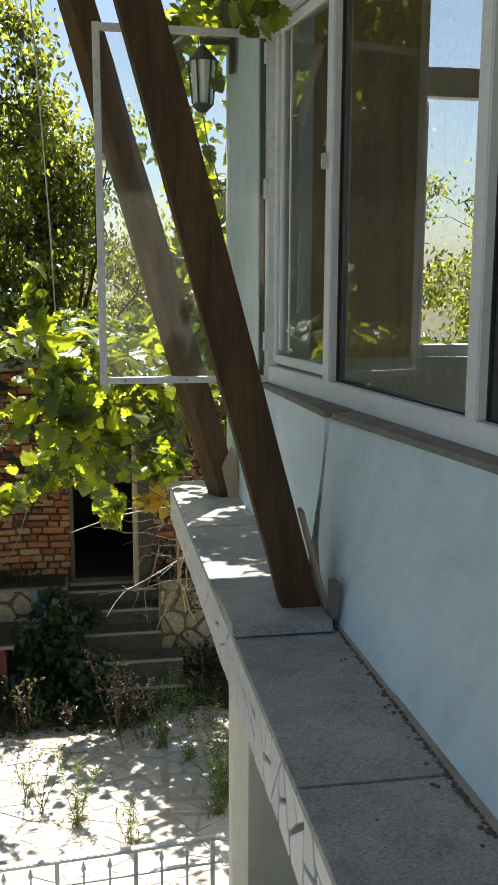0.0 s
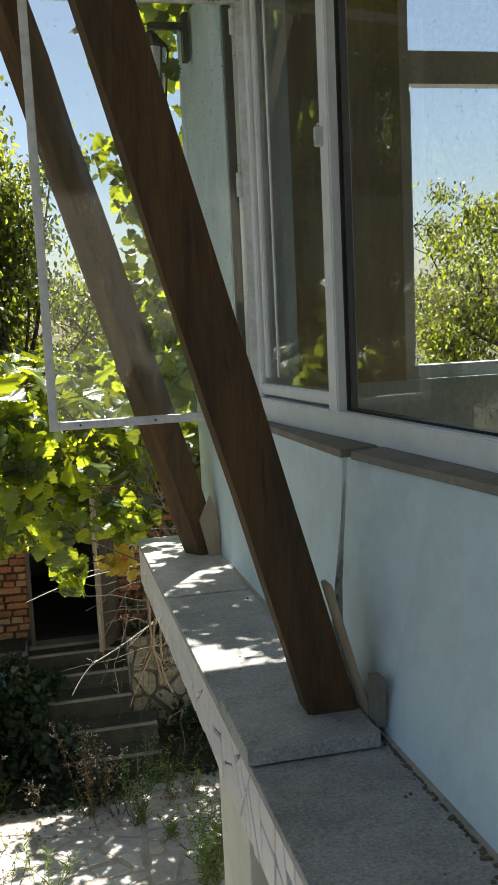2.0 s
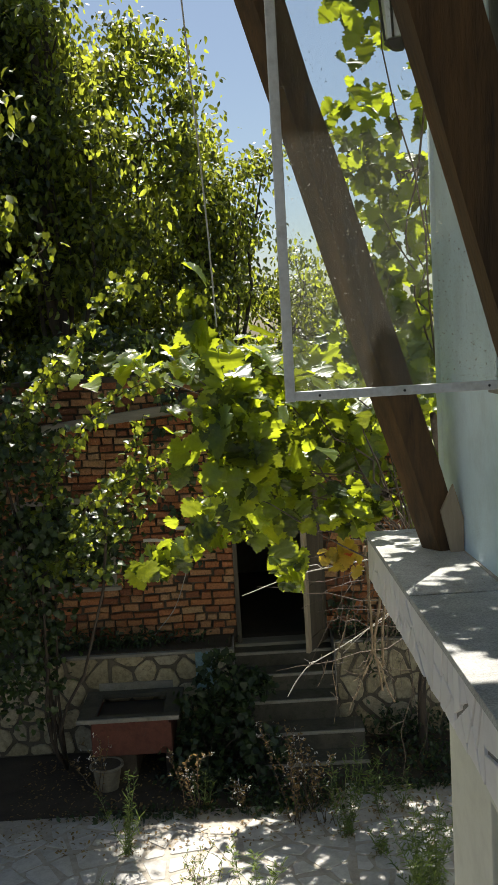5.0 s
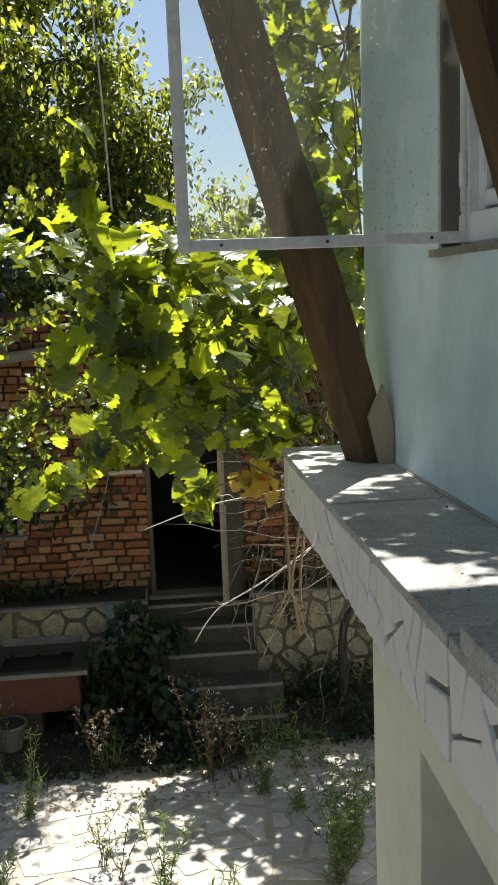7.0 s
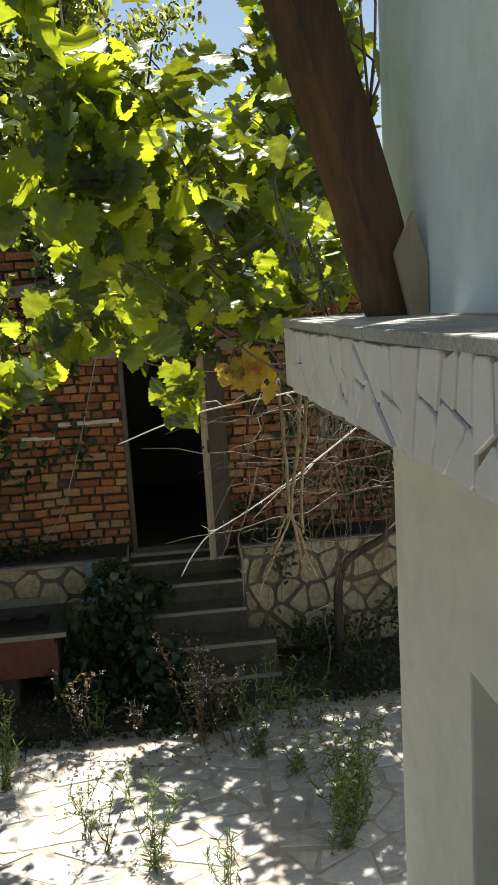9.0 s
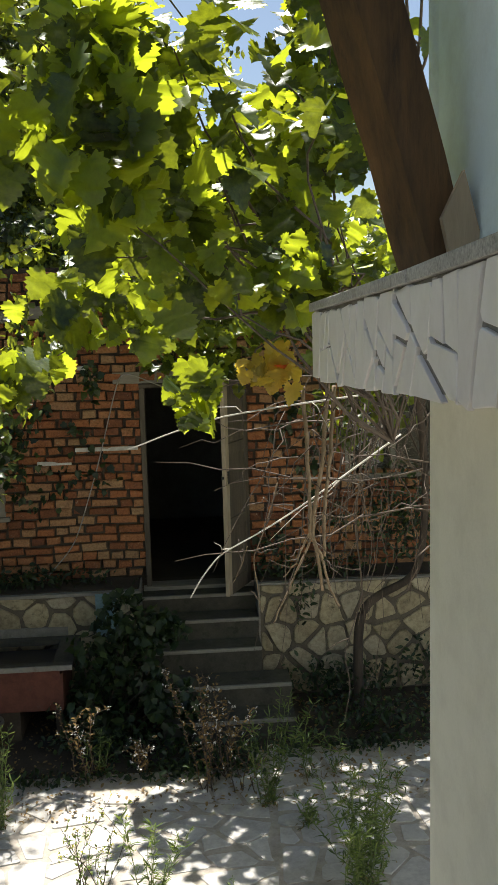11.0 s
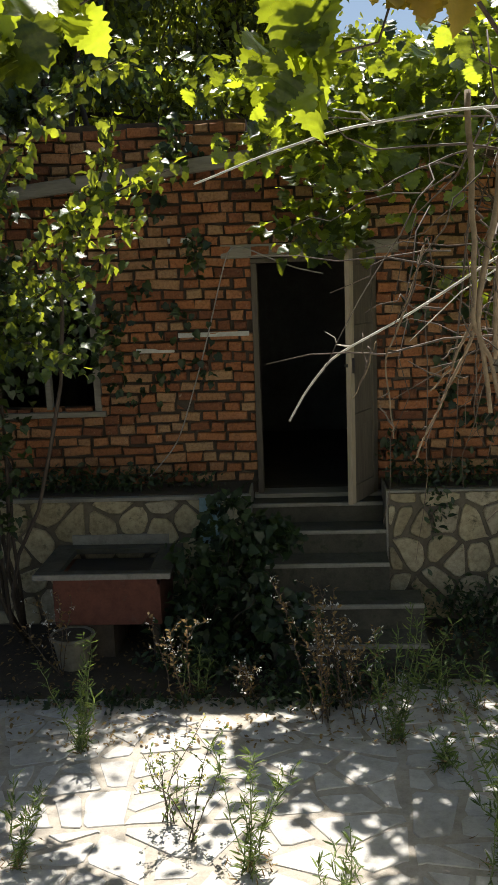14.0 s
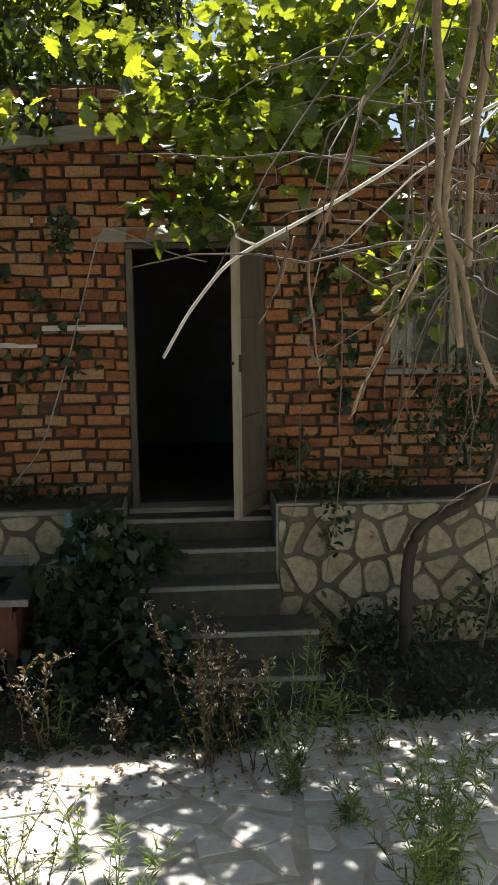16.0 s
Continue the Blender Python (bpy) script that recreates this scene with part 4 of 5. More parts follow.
part("apron", boxes((-1.84, -1.06, 10.03, 10.075, 0.55, 0.655)), TROUGH_RED, sink)
part("rim", boxes((-1.98, -0.945, 9.991, 10.07, 0.655, 0.70), (-1.98, -0.945, 10.62, 10.74, 0.655, 0.70), (-1.98, -1.80, 10.071, 10.619, 0.655, 0.70), (-1.12, -0.945, 10.071, 10.619, 0.655, 0.70), bevel=0.006), OLD_STEP, sink, "dark stained concrete rim")
part("basin", boxes((-1.80, -1.12, 10.07, 10.62, 0.60, 0.62)), IRON, sink, "dark basin floor")
part("splash_edge", boxes((-1.86, -1.06, 10.735, 10.768, 0.70, 0.78), bevel=0.004), CONCRETE, sink)
pot = thing("flower_pot", "pale plastic flower pot with a thick rim standing on the paving", "flower pot", (-1.70, 9.93, 0.0))
bm = bmesh.new()
bmesh.ops.create_cone(bm, segments=28, radius1=0.105, radius2=0.15, depth=0.24, cap_ends=True, matrix=Matrix.Translation((-1.70, 9.93, 0.125)))
part("body", bm, POT, pot)
v, f = [], []
for k in range(29):
    a = 2 * math.pi * k / 28
    v.append((-1.70 + 0.158 * math.cos(a), 9.93 + 0.158 * math.sin(a), 0.245))
tubes("rim", [(v, 0.016, 0.016)], POT, pot)
bm = bmesh.new()
bmesh.ops.create_circle(bm, cap_ends=True, segments=24, radius=0.146, matrix=Matrix.Translation((-1.70, 9.93, 0.249)))
part("soil", bm, SOIL, pot, "dry potting soil")
bm = bmesh.new()
bmesh.ops.create_grid(bm, x_segments=8, y_segments=12, size=0.5)
for q in bm.verts:
    u, w = q.co.x + 0.5, q.co.y + 0.5
    q.co = Vector((-0.80 + 0.20 * u * (1.15 - 0.3 * w), 10.735 - 0.03 * (1 - w) + 0.018 * math.sin(9 * u + 3 * w), 0.68 + 0.40 * w))
bmesh.ops.solidify(bm, geom=bm.faces, thickness=0.004)
tagged(part("rag", bm, CLOTH), "faded blue-green rag hung over the stone wall", "rag")


def cable(name, pts, rad, material, label, category="cable"):
    p = np.array(pts, float)
    t = np.linspace(0, len(p) - 1, 8 * len(p))
    s = np.stack([np.interp(t, range(len(p)), p[:, k]) for k in range(3)], 1)
    for _ in range(6):
        s[1:-1] = (s[:-2] + 2 * s[1:-1] + s[2:]) / 4
    return tagged(tubes(name, [(s, rad, rad)], material), label, category)


cable("loose_cable", [(-1.3, HY - 0.03, 1.12), (-1.0, HY - 0.03, 1.45), (-0.75, HY - 0.04, 2.2), (-0.52, HY - 0.03, 3.05), (-0.40, HY - 0.05, 3.06), (0.0, HY - 0.08, 2.88), (0.25, HY - 0.06, 2.82)], 0.006, WIRE, "loose grey cable looped over the doorway")
cable("vine_cord", [(-0.20, 5.2, 4.5), (-0.215, 5.2, 5.0), (-0.28, 5.2, 6.2)], 0.004, CANE_PALE, "thin pale cord that the vine climbs", "cord")

# ---- plants ----
def facing(n, r, up=0.5, toward=(0, 0, 0), wild=0.8):
    """Chance leaf directions: where they point (mostly down and out) and where they look (mostly up)."""
    ways = r.normal(0, 1, (n, 3)) + np.array((0, 0, -0.5))
    flats = r.normal(0, wild, (n, 3)) + np.array((0, 0, up)) + np.array(toward)
    return ways, flats


def drooping(n, r, steep=0.75):
    """Hanging leaves: most hang tip down with their upper face turned out to the yard, the rest lie flat."""
    ways = r.normal(0, 0.5, (n, 3)) + np.array((0, -0.1, -1.0))
    flats = r.normal(0, 0.42, (n, 3)) + np.array((0, -0.9, 0.22))
    flat = r.uniform(0, 1, n) > steep
    ways[flat] = r.normal(0, 1, (flat.sum(), 3)) * np.array((1, 1, 0.35)) + np.array((0, -0.5, -0.3))
    flats[flat] = r.normal(0, 0.3, (flat.sum(), 3)) + np.array((0, -0.45, 1.0))
    return ways, flats


def blob_points(blobs, r, hollow=0.45):
    """Chance points in ellipsoids, thinner in the middle; blobs: centre, radii, how many."""
    out = []
    for c, rad, n in blobs:
        d = r.normal(0, 1, (n, 3))
        d /= np.linalg.norm(d, axis=1, keepdims=True)
        q = hollow + (1 - hollow) * r.uniform(0, 1, (n, 1)) ** 0.6
        wob = 1 + 0.25 * np.sin(5 * d[:, :1] + 3 * d[:, 2:] + c[0]) * np.cos(4 * d[:, 1:2])
        out.append(np.array(c) + d * q * wob * np.array(rad))
    return np.concatenate(out)


def shoots(lines, r, step, spread):
    """Chance points along lines, with a spread."""
    out = []
    for pts in lines:
        pts = np.asarray(pts, float)
        seg = np.linalg.norm(np.diff(pts, axis=0), axis=1)
        cum = np.concatenate([[0], np.cumsum(seg)])
        n = max(2, int(cum[-1] / step))
        t = r.uniform(0, cum[-1], n)
        out.append(np.stack([np.interp(t, cum, pts[:, k]) for k in range(3)], 1) + r.normal(0, spread, (n, 3)))
    return np.concatenate(out)


def canes_to(points, roots, r, count, amount=0.03, rad=(0.006, 0.002)):
    lines = []
    for i in range(count):
        a, b = roots[i % len(roots)], points[r.integers(len(points))]
        lines.append((wander(a, b, 9, amount, int(r.integers(1e6)), -0.05), *rad))
    return lines


# hanging grapevine between the house and the yard
r = np.random.default_rng(11)
vine = thing("grapevine", "sunlit grapevine with large lobed leaves hanging from the eave", "grapevine", (0.85, 5.5, 0.0))
blobs = [((-0.18, 4.70, 4.08), (0.20, 0.15, 0.34), 80), ((0.03, 5.05, 3.92), (0.24, 0.32, 0.42), 95), ((-0.20, 5.35, 3.64), (0.26, 0.20, 0.17), 48), ((0.40, 5.70, 4.0), (0.26, 0.45, 0.36), 150), ((0.36, 5.10, 3.68), (0.16, 0.20, 0.12), 40),
         ((-0.44, 5.55, 3.43), (0.15, 0.11, 0.08), 14), ((-0.60, 5.50, 3.35), (0.11, 0.08, 0.06), 10), ((-0.28, 4.75, 4.56), (0.07, 0.07, 0.17), 12), ((0.09, 5.50, 3.32), (0.09, 0.10, 0.12), 16)]
blobs = [(c, q, int(1.75 * n)) for c, q, n in blobs]
pts = blob_points(blobs, r, 0.1)
ways, flats = drooping(len(pts), r, 0.86)
foliage("leaves", pts, 0.040 + 0.085 * r.uniform(0, 1, len(pts)) ** 1.5, ways, flats, GRAPE, VINE_LEAF, vine)
# the upper shoots lie flat, a shelf of leaves that shades the hanging ones
n = 105
x = r.uniform(-0.78, 0.60, n)
shelf = np.stack([x, 4.68 + 0.9 * r.uniform(0, 1, n) ** 1.3, 4.37 - 0.50 * np.maximum(0.0, x - 0.02) + r.normal(0, 0.045, n)], 1)
ways = r.normal(0, 1, (n, 3)) * np.array((1, 1, 0.3)) + np.array((0, -0.6, -0.35))
flats = r.normal(0, 0.32, (n, 3)) + np.array((0, -0.25, 1.0))
foliage("leaves", shelf, r.uniform(0.06, 0.12, n), ways, flats, GRAPE, VINE_LEAF, vine)
# Last clump lies above the view, added to shade the ledge in dapples.
up = blob_points([((0.72, 5.85, 4.9), (0.22, 0.35, 0.55), 110), ((0.56, 5.8, 5.45), (0.24, 0.35, 0.32), 85), ((0.66, 5.4, 6.0), (0.25, 0.4, 0.3), 80), ((0.93, 5.75, 5.3), (0.2, 0.35, 0.7), 90), ((0.70, 5.7, 4.3), (0.22, 0.3, 0.35), 90), ((0.55, 5.9, 4.5), (0.18, 0.3, 0.45), 85), ((0.54, 4.98, 6.38), (0.32, 0.48, 0.16), 290)], r, 0.2)
ways, flats = drooping(len(up), r, 0.78)
foliage("leaves", up, r.uniform(0.05, 0.115, len(up)), ways, flats, GRAPE, VINE_LEAF, vine)
over = shoots([[(0.6, 4.6, 6.0), (0.55, 3.9, 5.75), (0.62, 3.3, 5.6)], [(0.62, 4.6, 5.95), (0.5, 4.3, 5.85), (0.55, 4.2, 5.6)], [(0.45, 4.9, 6.0), (0.42, 4.6, 5.7)]], r, 0.035, 0.05)
ways, flats = drooping(len(over), r, 0.75)
foliage("leaves", over, r.uniform(0.06, 0.11, len(over)), ways, flats, GRAPE, VINE_LEAF, vine)
red = blob_points([((0.31, 5.30, 3.42), (0.13, 0.10, 0.09), 24)], r, 0.1)
ways, flats = drooping(len(red), r, 0.75)
foliage("turning_leaves", red, r.uniform(0.04, 0.085, len(red)), ways, flats, GRAPE, VINE_AUTUMN, vine, "yellow and red turning leaves")
roots = [(0.80, 5.7, 3.1), (0.6, 5.6, 3.6)]
lines = canes_to(pts, roots, r, 20) + canes_to(shelf, roots, r, 8) + canes_to(up, [(0.85, 5.6, 4.3), (0.8, 5.6, 5.2)], r, 10) + canes_to(over, [(0.75, 5.3, 6.1)], r, 10, 0.03, (0.004, 0.0015))
tubes("cane", lines, CANE, vine, sides=5, each=True)
trunk = np.array([(1.56, 10.30, -0.02), (1.55, 10.3, 0.45), (1.555, 10.3, 0.85), (1.63, 10.3, 1.0), (1.80, 10.28, 1.12), (2.05, 10.2, 1.22), (2.10, 10.1, 1.5), (2.0, 9.6, 2.3), (1.7, 8.8, 3.1), (1.35, 7.6, 3.5), (1.0, 6.4, 3.7), (0.85, 5.7, 4.0)])
t = np.linspace(0, len(trunk) - 1, 60)
trunk = np.stack([np.interp(t, range(len(trunk)), trunk[:, k]) for k in range(3)], 1)
for _ in range(14):
    trunk[1:-1] = (trunk[:-2] + 2 * trunk[1:-1] + trunk[2:]) / 4
tubes("trunk", [(trunk, 0.048, 0.018)], BARK, vine, "dark gnarled bark", sides=9)

# dead canes that hang behind the ledge
dead = thing("dead_vine_canes", "tangle of dry bleached vine canes hanging from the old stem", "dry canes", (0.8, 6.2, 3.4))
lines = []
r = np.random.default_rng(21)
for i in range(58):
    a = np.array((r.uniform(0.55, 1.40), r.uniform(5.7, 7.2), r.uniform(2.95, 3.5)))
    b = a + np.array((r.normal(-0.12, 0.22), r.normal(0.0, 0.25), -r.uniform(0.25, 1.3)))
    lines.append((wander(a, b, 10, 0.022, i, r.uniform(-0.05, 0.1)), r.uniform(0.002, 0.0048), 0.001))
for i in range(36):
    a = np.array((r.uniform(0.5, 1.1), r.uniform(5.7, 6.8), r.uniform(2.6, 3.3)))
    b = a + np.array((r.normal(-0.15, 0.3), r.normal(0, 0.2), r.normal(-0.05, 0.18)))
    lines.append((wander(a, b, 7, 0.02, 500 + i), r.uniform(0.002, 0.005), 0.001))
tubes("cane", lines, CANE, dead, sides=5, each=True)
long = [[(0.919, 6.068, 3.079), (0.541, 5.874, 2.879), (0.348, 5.874, 2.759), (0.158, 5.874, 2.661), (0.095, 5.874, 2.584), (0.042, 5.874, 2.497)],
        [(0.709, 5.885, 3.259), (0.425, 5.79, 3.24), (0.177, 5.79, 3.207), (-0.003, 5.79, 3.155), (-0.17, 5.79, 3.097)],
        [(0.9, 6.3, 3.1), (0.74, 6.2, 2.75), (0.78, 6.15, 2.4), (0.68, 6.1, 2.15), (0.7, 6.05, 2.02), (0.66, 6.0, 1.9)],
        [(0.85, 6.3, 3.3), (0.75, 6.2, 2.7), (0.8, 6.2, 2.2)],
        [(0.55, 6.1, 3.1), (0.5, 6.1, 2.6), (0.4, 6.0, 2.38)],
        [(0.75, 6.2, 3.2), (0.62, 6.1, 2.7), (0.66, 6.1, 2.35)],
        [(1.0, 7.3, 3.5), (0.99, 7.4, 2.95), (1.0, 7.5, 2.67), (1.1, 7.5, 2.3)]]
lines, brown = [], []
for i, p in enumerate(long):
    p = np.array(p)
    t = np.linspace(0, len(p) - 1, 5 * len(p))
    s = np.stack([np.interp(t, range(len(p)), p[:, k]) for k in range(3)], 1)
    s[1:-1] += np.random.default_rng(i).normal(0, 0.0012 if i < 2 else 0.003, (len(s) - 2, 3))
    for _ in range(2):
        s[1:-1] = (s[:-2] + 2 * s[1:-1] + s[2:]) / 4
    kept = lines if i < 2 else brown
    kept.append((s, 0.004 if i < 2 else 0.0036 if i < 6 else 0.0075, 0.0026 if i < 2 else 0.0012 if i < 6 else 0.003))
    kept += [(wander(s[k], s[k] + np.array((rng.normal(-0.08, 0.1), rng.normal(0, 0.05), rng.normal(-0.08, 0.1))), 5, 0.008, 900 + 10 * i + k), 0.0025, 0.001) for k in range(4, len(s) - 12, 6)]
thick = [[(0.60, 5.9, 3.35), (0.569, 5.85, 3.07), (0.536, 5.85, 2.876), (0.522, 5.85, 2.784), (0.527, 5.85, 2.696), (0.555, 5.85, 2.509)], [(0.62, 5.9, 3.3), (0.595, 5.85, 3.06), (0.574, 5.85, 2.907), (0.565, 5.85, 2.76), (0.564, 5.85, 2.645)],
         [(0.50, 5.9, 3.3), (0.508, 5.85, 2.985), (0.511, 5.85, 2.834), (0.51, 5.85, 2.735), (0.555, 5.85, 2.645), (0.578, 5.85, 2.528), (0.621, 5.85, 2.442)], [(0.53, 5.85, 2.80), (0.514, 5.85, 2.715), (0.45, 5.85, 2.583), (0.405, 5.85, 2.485), (0.36, 5.85, 2.387)],
         [(0.513, 5.85, 2.747), (0.475, 5.85, 2.678), (0.45, 5.85, 2.621), (0.402, 5.85, 2.57)], [(0.40, 5.9, 2.95), (0.344, 5.85, 2.785), (0.286, 5.85, 2.648), (0.309, 5.85, 2.487), (0.309, 5.85, 2.448)], [(0.267, 5.85, 2.698), (0.241, 5.85, 2.623), (0.205, 5.85, 2.554)]]
for i, (p, r0, r1) in enumerate(zip(thick, (0.0095, 0.0090, 0.0085, 0.0055, 0.0050, 0.0035, 0.0022), (0.0060, 0.0060, 0.0045, 0.0030, 0.0022, 0.0012, 0.0010))):
    p = np.array(p)
    t = np.linspace(0, len(p) - 1, 6 * len(p))
    s = np.stack([np.interp(t, range(len(p)), p[:, k]) for k in range(3)], 1)
    s[1:-1] += np.random.default_rng(70 + i).normal(0, 0.003, (len(s) - 2, 3))
    s[1:-1] = (s[:-2] + 2 * s[1:-1] + s[2:]) / 4
    tubes("hanging_cane", [(s, r0, r1)], CANE_TAN, dead, "thick tan hanging cane", sides=8)
    for k in range(3, len(s) - 3, 5):
        tip = s[k] + np.random.default_rng(300 + 9 * i + k).normal(0, 1, 3) * np.array((0.05, 0.04, 0.05))
        brown.append((wander(s[k], tip, 5, 0.005, 40 * i + k), 0.003, 0.001))
tubes("long_cane", lines, CANE_PALE, dead, "bleached long cane", sides=6, each=True)
tubes("long_cane", brown, CANE, dead, "brown long cane", sides=6, each=True)

# vine over the ruined wall
r = np.random.default_rng(31)
over_wall = thing("wall_vine", "sunlit grapevine spilling over the top of the ruined brick wall", "grapevine", (0.5, 10.0, 1.1))
pts = blob_points([((0.35, 10.3, 3.75), (0.7, 0.5, 0.35), 420), ((0.85, 9.5, 3.6), (0.4, 0.6, 0.45), 220), ((0.25, 10.6, 3.2), (0.4, 0.3, 0.3), 160), ((1.6, 9.6, 3.8), (0.9, 0.8, 0.4), 480), ((-0.4, 10.2, 4.15), (0.4, 0.6, 0.15), 30), ((1.7, 10.6, 2.8), (0.5, 0.3, 0.5), 140),
                   ((1.7, 10.8, 4.2), (1.3, 0.7, 0.25), 950), ((3.0, 9.4, 3.6), (1.0, 1.2, 0.6), 500), ((1.3, 7.6, 3.9), (0.7, 0.9, 0.25), 260), ((0.9, 10.2, 4.0), (0.9, 0.6, 0.3), 400), ((0.7, 11.1, 4.0), (0.7, 0.25, 0.2), 260), ((1.2, 9.4, 4.05), (0.9, 0.7, 0.12), 500), ((1.1, 10.1, 4.3), (0.9, 0.5, 0.15), 260), ((-0.12, 10.9, 4.22), (0.45, 0.3, 0.14), 170)], r, 0.3)
ways, flats = drooping(len(pts), r, 0.42)
foliage("leaves", pts, r.uniform(0.05, 0.13, len(pts)), ways, flats, GRAPE, VINE_LEAF, over_wall)
tubes("cane", canes_to(pts, [(2.0, 9.6, 2.3), (1.7, 8.8, 3.1), (1.5, 10.2, 3.2)], r, 26, 0.04, (0.006, 0.0015)), CANE, over_wall, sides=5, each=True)

# creeper sprays before the left part of the wall
r = np.random.default_rng(41)
creeper = thing("creeper_bush", "climbing creeper with bright arching sprays before the brick wall", "creeper", (-2.2, 10.4, 0.0))
arcs = [[(-2.0, 9.6, 2.4), (-1.5, 9.2, 3.1), (-1.0, 9.0, 3.35), (-0.62, 8.95, 3.47)], [(-1.4, 9.2, 3.0), (-1.1, 9.1, 3.4), (-0.98, 9.05, 3.82)], [(-2.1, 9.6, 2.3), (-1.6, 9.2, 2.75), (-1.2, 9.1, 2.9), (-0.85, 9.0, 3.22)],
        [(-2.4, 9.6, 3.4), (-1.95, 9.1, 4.03), (-1.46, 9.0, 4.55), (-0.96, 9.0, 5.05)], [(-2.6, 9.6, 4.1), (-2.18, 9.1, 4.83), (-1.96, 9.0, 5.06), (-1.65, 9.0, 5.31)], [(-2.2, 9.7, 2.6), (-1.7, 9.3, 3.6), (-1.2, 9.2, 4.0), (-0.8, 9.1, 4.15)],
        [(-2.3, 9.7, 2.4), (-1.8, 9.4, 2.5), (-1.3, 9.3, 2.35)], [(-2.3, 9.6, 3.5), (-1.8, 9.2, 4.2), (-1.5, 9.1, 4.3)]]
sm = []
for i, a in enumerate(arcs):
    a = np.array(a)
    t = np.linspace(0, len(a) - 1, 24)
    s = np.stack([np.interp(t, range(len(a)), a[:, k]) for k in range(3)], 1)
    for _ in range(4):
        s[1:-1] = (s[:-2] + 2 * s[1:-1] + s[2:]) / 4
    sm.append(s)
pts = np.concatenate([shoots(sm, r, 0.0095, 0.055), blob_points([((-1.85, 9.7, 2.6), (0.55, 0.4, 0.45), 800), ((-2.4, 9.7, 2.2), (0.5, 0.4, 0.9), 700), ((-2.2, 9.6, 3.6), (0.5, 0.4, 0.6), 600), ((-0.75, 10.9, 3.05), (0.12, 0.1, 0.2), 50), ((-1.6, 11.0, 2.3), (0.4, 0.1, 0.4), 90), ((-0.9, 11.0, 3.9), (0.15, 0.12, 0.3), 60), ((-2.1, 10.75, 4.3), (0.5, 0.5, 0.3), 300), ((-1.5, 11.4, 4.45), (0.8, 0.3, 0.2), 260), ((-2.5, 9.9, 1.5), (0.6, 0.4, 0.8), 700), ((-2.9, 9.8, 3.1), (0.6, 0.4, 1.0), 900)], r, 0.2)])
split = len(shoots(sm, np.random.default_rng(1), 0.0095, 0.055))
# Sprays take the lit leaf, the mass behind them the copy with painted shade.
for a, b, m, steep in ((0, split, CREEPER_LEAF, 0.65), (split, len(pts), CREEPER_SHADED, 0.5)):
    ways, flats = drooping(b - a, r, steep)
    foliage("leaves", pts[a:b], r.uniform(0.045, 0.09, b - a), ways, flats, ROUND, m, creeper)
tubes("stem", [(np.concatenate([wander((-2.2, 10.4, 0.0), s[0], 8, 0.05, 60 + i)[:-1], s]), 0.016, 0.003) for i, s in enumerate(sm)], BARK, creeper, sides=5, each=True)


def tree(x, y, base, height, crown, leaves, seed, label, size=(0.075, 0.13), half=OVAL, limbs=9):
    """A tree with a tapered trunk, limbs and a crown of single leaves in uneven clumps."""
    r = np.random.default_rng(seed)
    ob = thing("tree", label, "tree", (x, y, base), "trees behind the ruin")
    tr = wander((x, y, base), (x + r.normal(0, 0.3), y, base + height * 0.75), 9, 0.07, seed)
    lines, clumps = [(tr, 0.16, 0.05)], []
    for i in range(limbs):
        a = tr[2 + i % 6]
        d = r.normal(0, 1, 3) * np.array(crown) * 0.62
        b = np.array((x, y, base + height * 0.6)) + d
        lines.append((wander(a, b, 8, 0.07, seed + i), 0.05, 0.012))
        for k in range(6):
            c = b + r.normal(0, 0.28, 3) * np.array(crown)
            lines.append((wander(lines[-1 - k][0][-2] if k == 0 else b, c, 6, 0.05, seed + 50 + 7 * i + k), 0.014, 0.004))
            clumps.append(c)
    tubes("trunk", lines, BARK, ob, sides=6)
    clumps = np.array(clumps)
    cs = clumps[r.integers(len(clumps), size=leaves)]
    pts = cs + r.normal(0, 1, (leaves, 3)).clip(-1.5, 1.5) * (0.08 + 0.26 * r.uniform(0, 1, (leaves, 1))) * np.array((1.1, 1.1, 0.75))
    ways, flats = drooping(leaves, r, 0.55)
    foliage("crown", pts, r.uniform(*size, leaves), ways, flats, half, TREE_LEAF, ob)
    return ob


tree(-2.9, 14.2, 0.0, 13.0, (1.5, 1.2, 2.8), 56000, 101, "tall leafy walnut tree with a dark crown behind the ruin", limbs=24)
tree(-4.9, 13.4, 0.0, 11.5, (1.6, 1.3, 2.8), 44000, 102, "tall leafy tree with a dark crown", limbs=20)
tree(-3.7, 13.3, 0.0, 15.5, (1.2, 1.0, 2.3), 34000, 113, "tall leafy tree rising behind the walnut", limbs=18)
tree(-2.2, 12.6, 0.0, 11.5, (0.8, 0.6, 1.6), 9500, 114, "leafy tree close behind the ruined wall", limbs=14)
tree(-3.4, 17.5, 0.0, 9.0, (2.6, 1.3, 2.2), 26000, 108, "dense tree behind the walnut", limbs=16)
# Out of view, added to hold sky light off the yard.
tree(-6.5, 3.5, 0.0, 8.0, (1.4, 2.0, 2.0), 14000, 110, "unseen leafy tree that blocks sky light at the side of the yard", limbs=14)
tree(-3.9, 9.6, 0.0, 11.0, (0.9, 1.3, 2.0), 30000, 111, "large leafy tree overhanging the yard", size=(0.09, 0.15), limbs=18)
# Also unseen, enlarged to darken the yard's lower left.
tree(-5.0, 7.4, 0.0, 10.5, (1.3, 1.6, 2.8), 36000, 109, "unseen leafy tree that blocks sky light at the side of the yard", limbs=14)
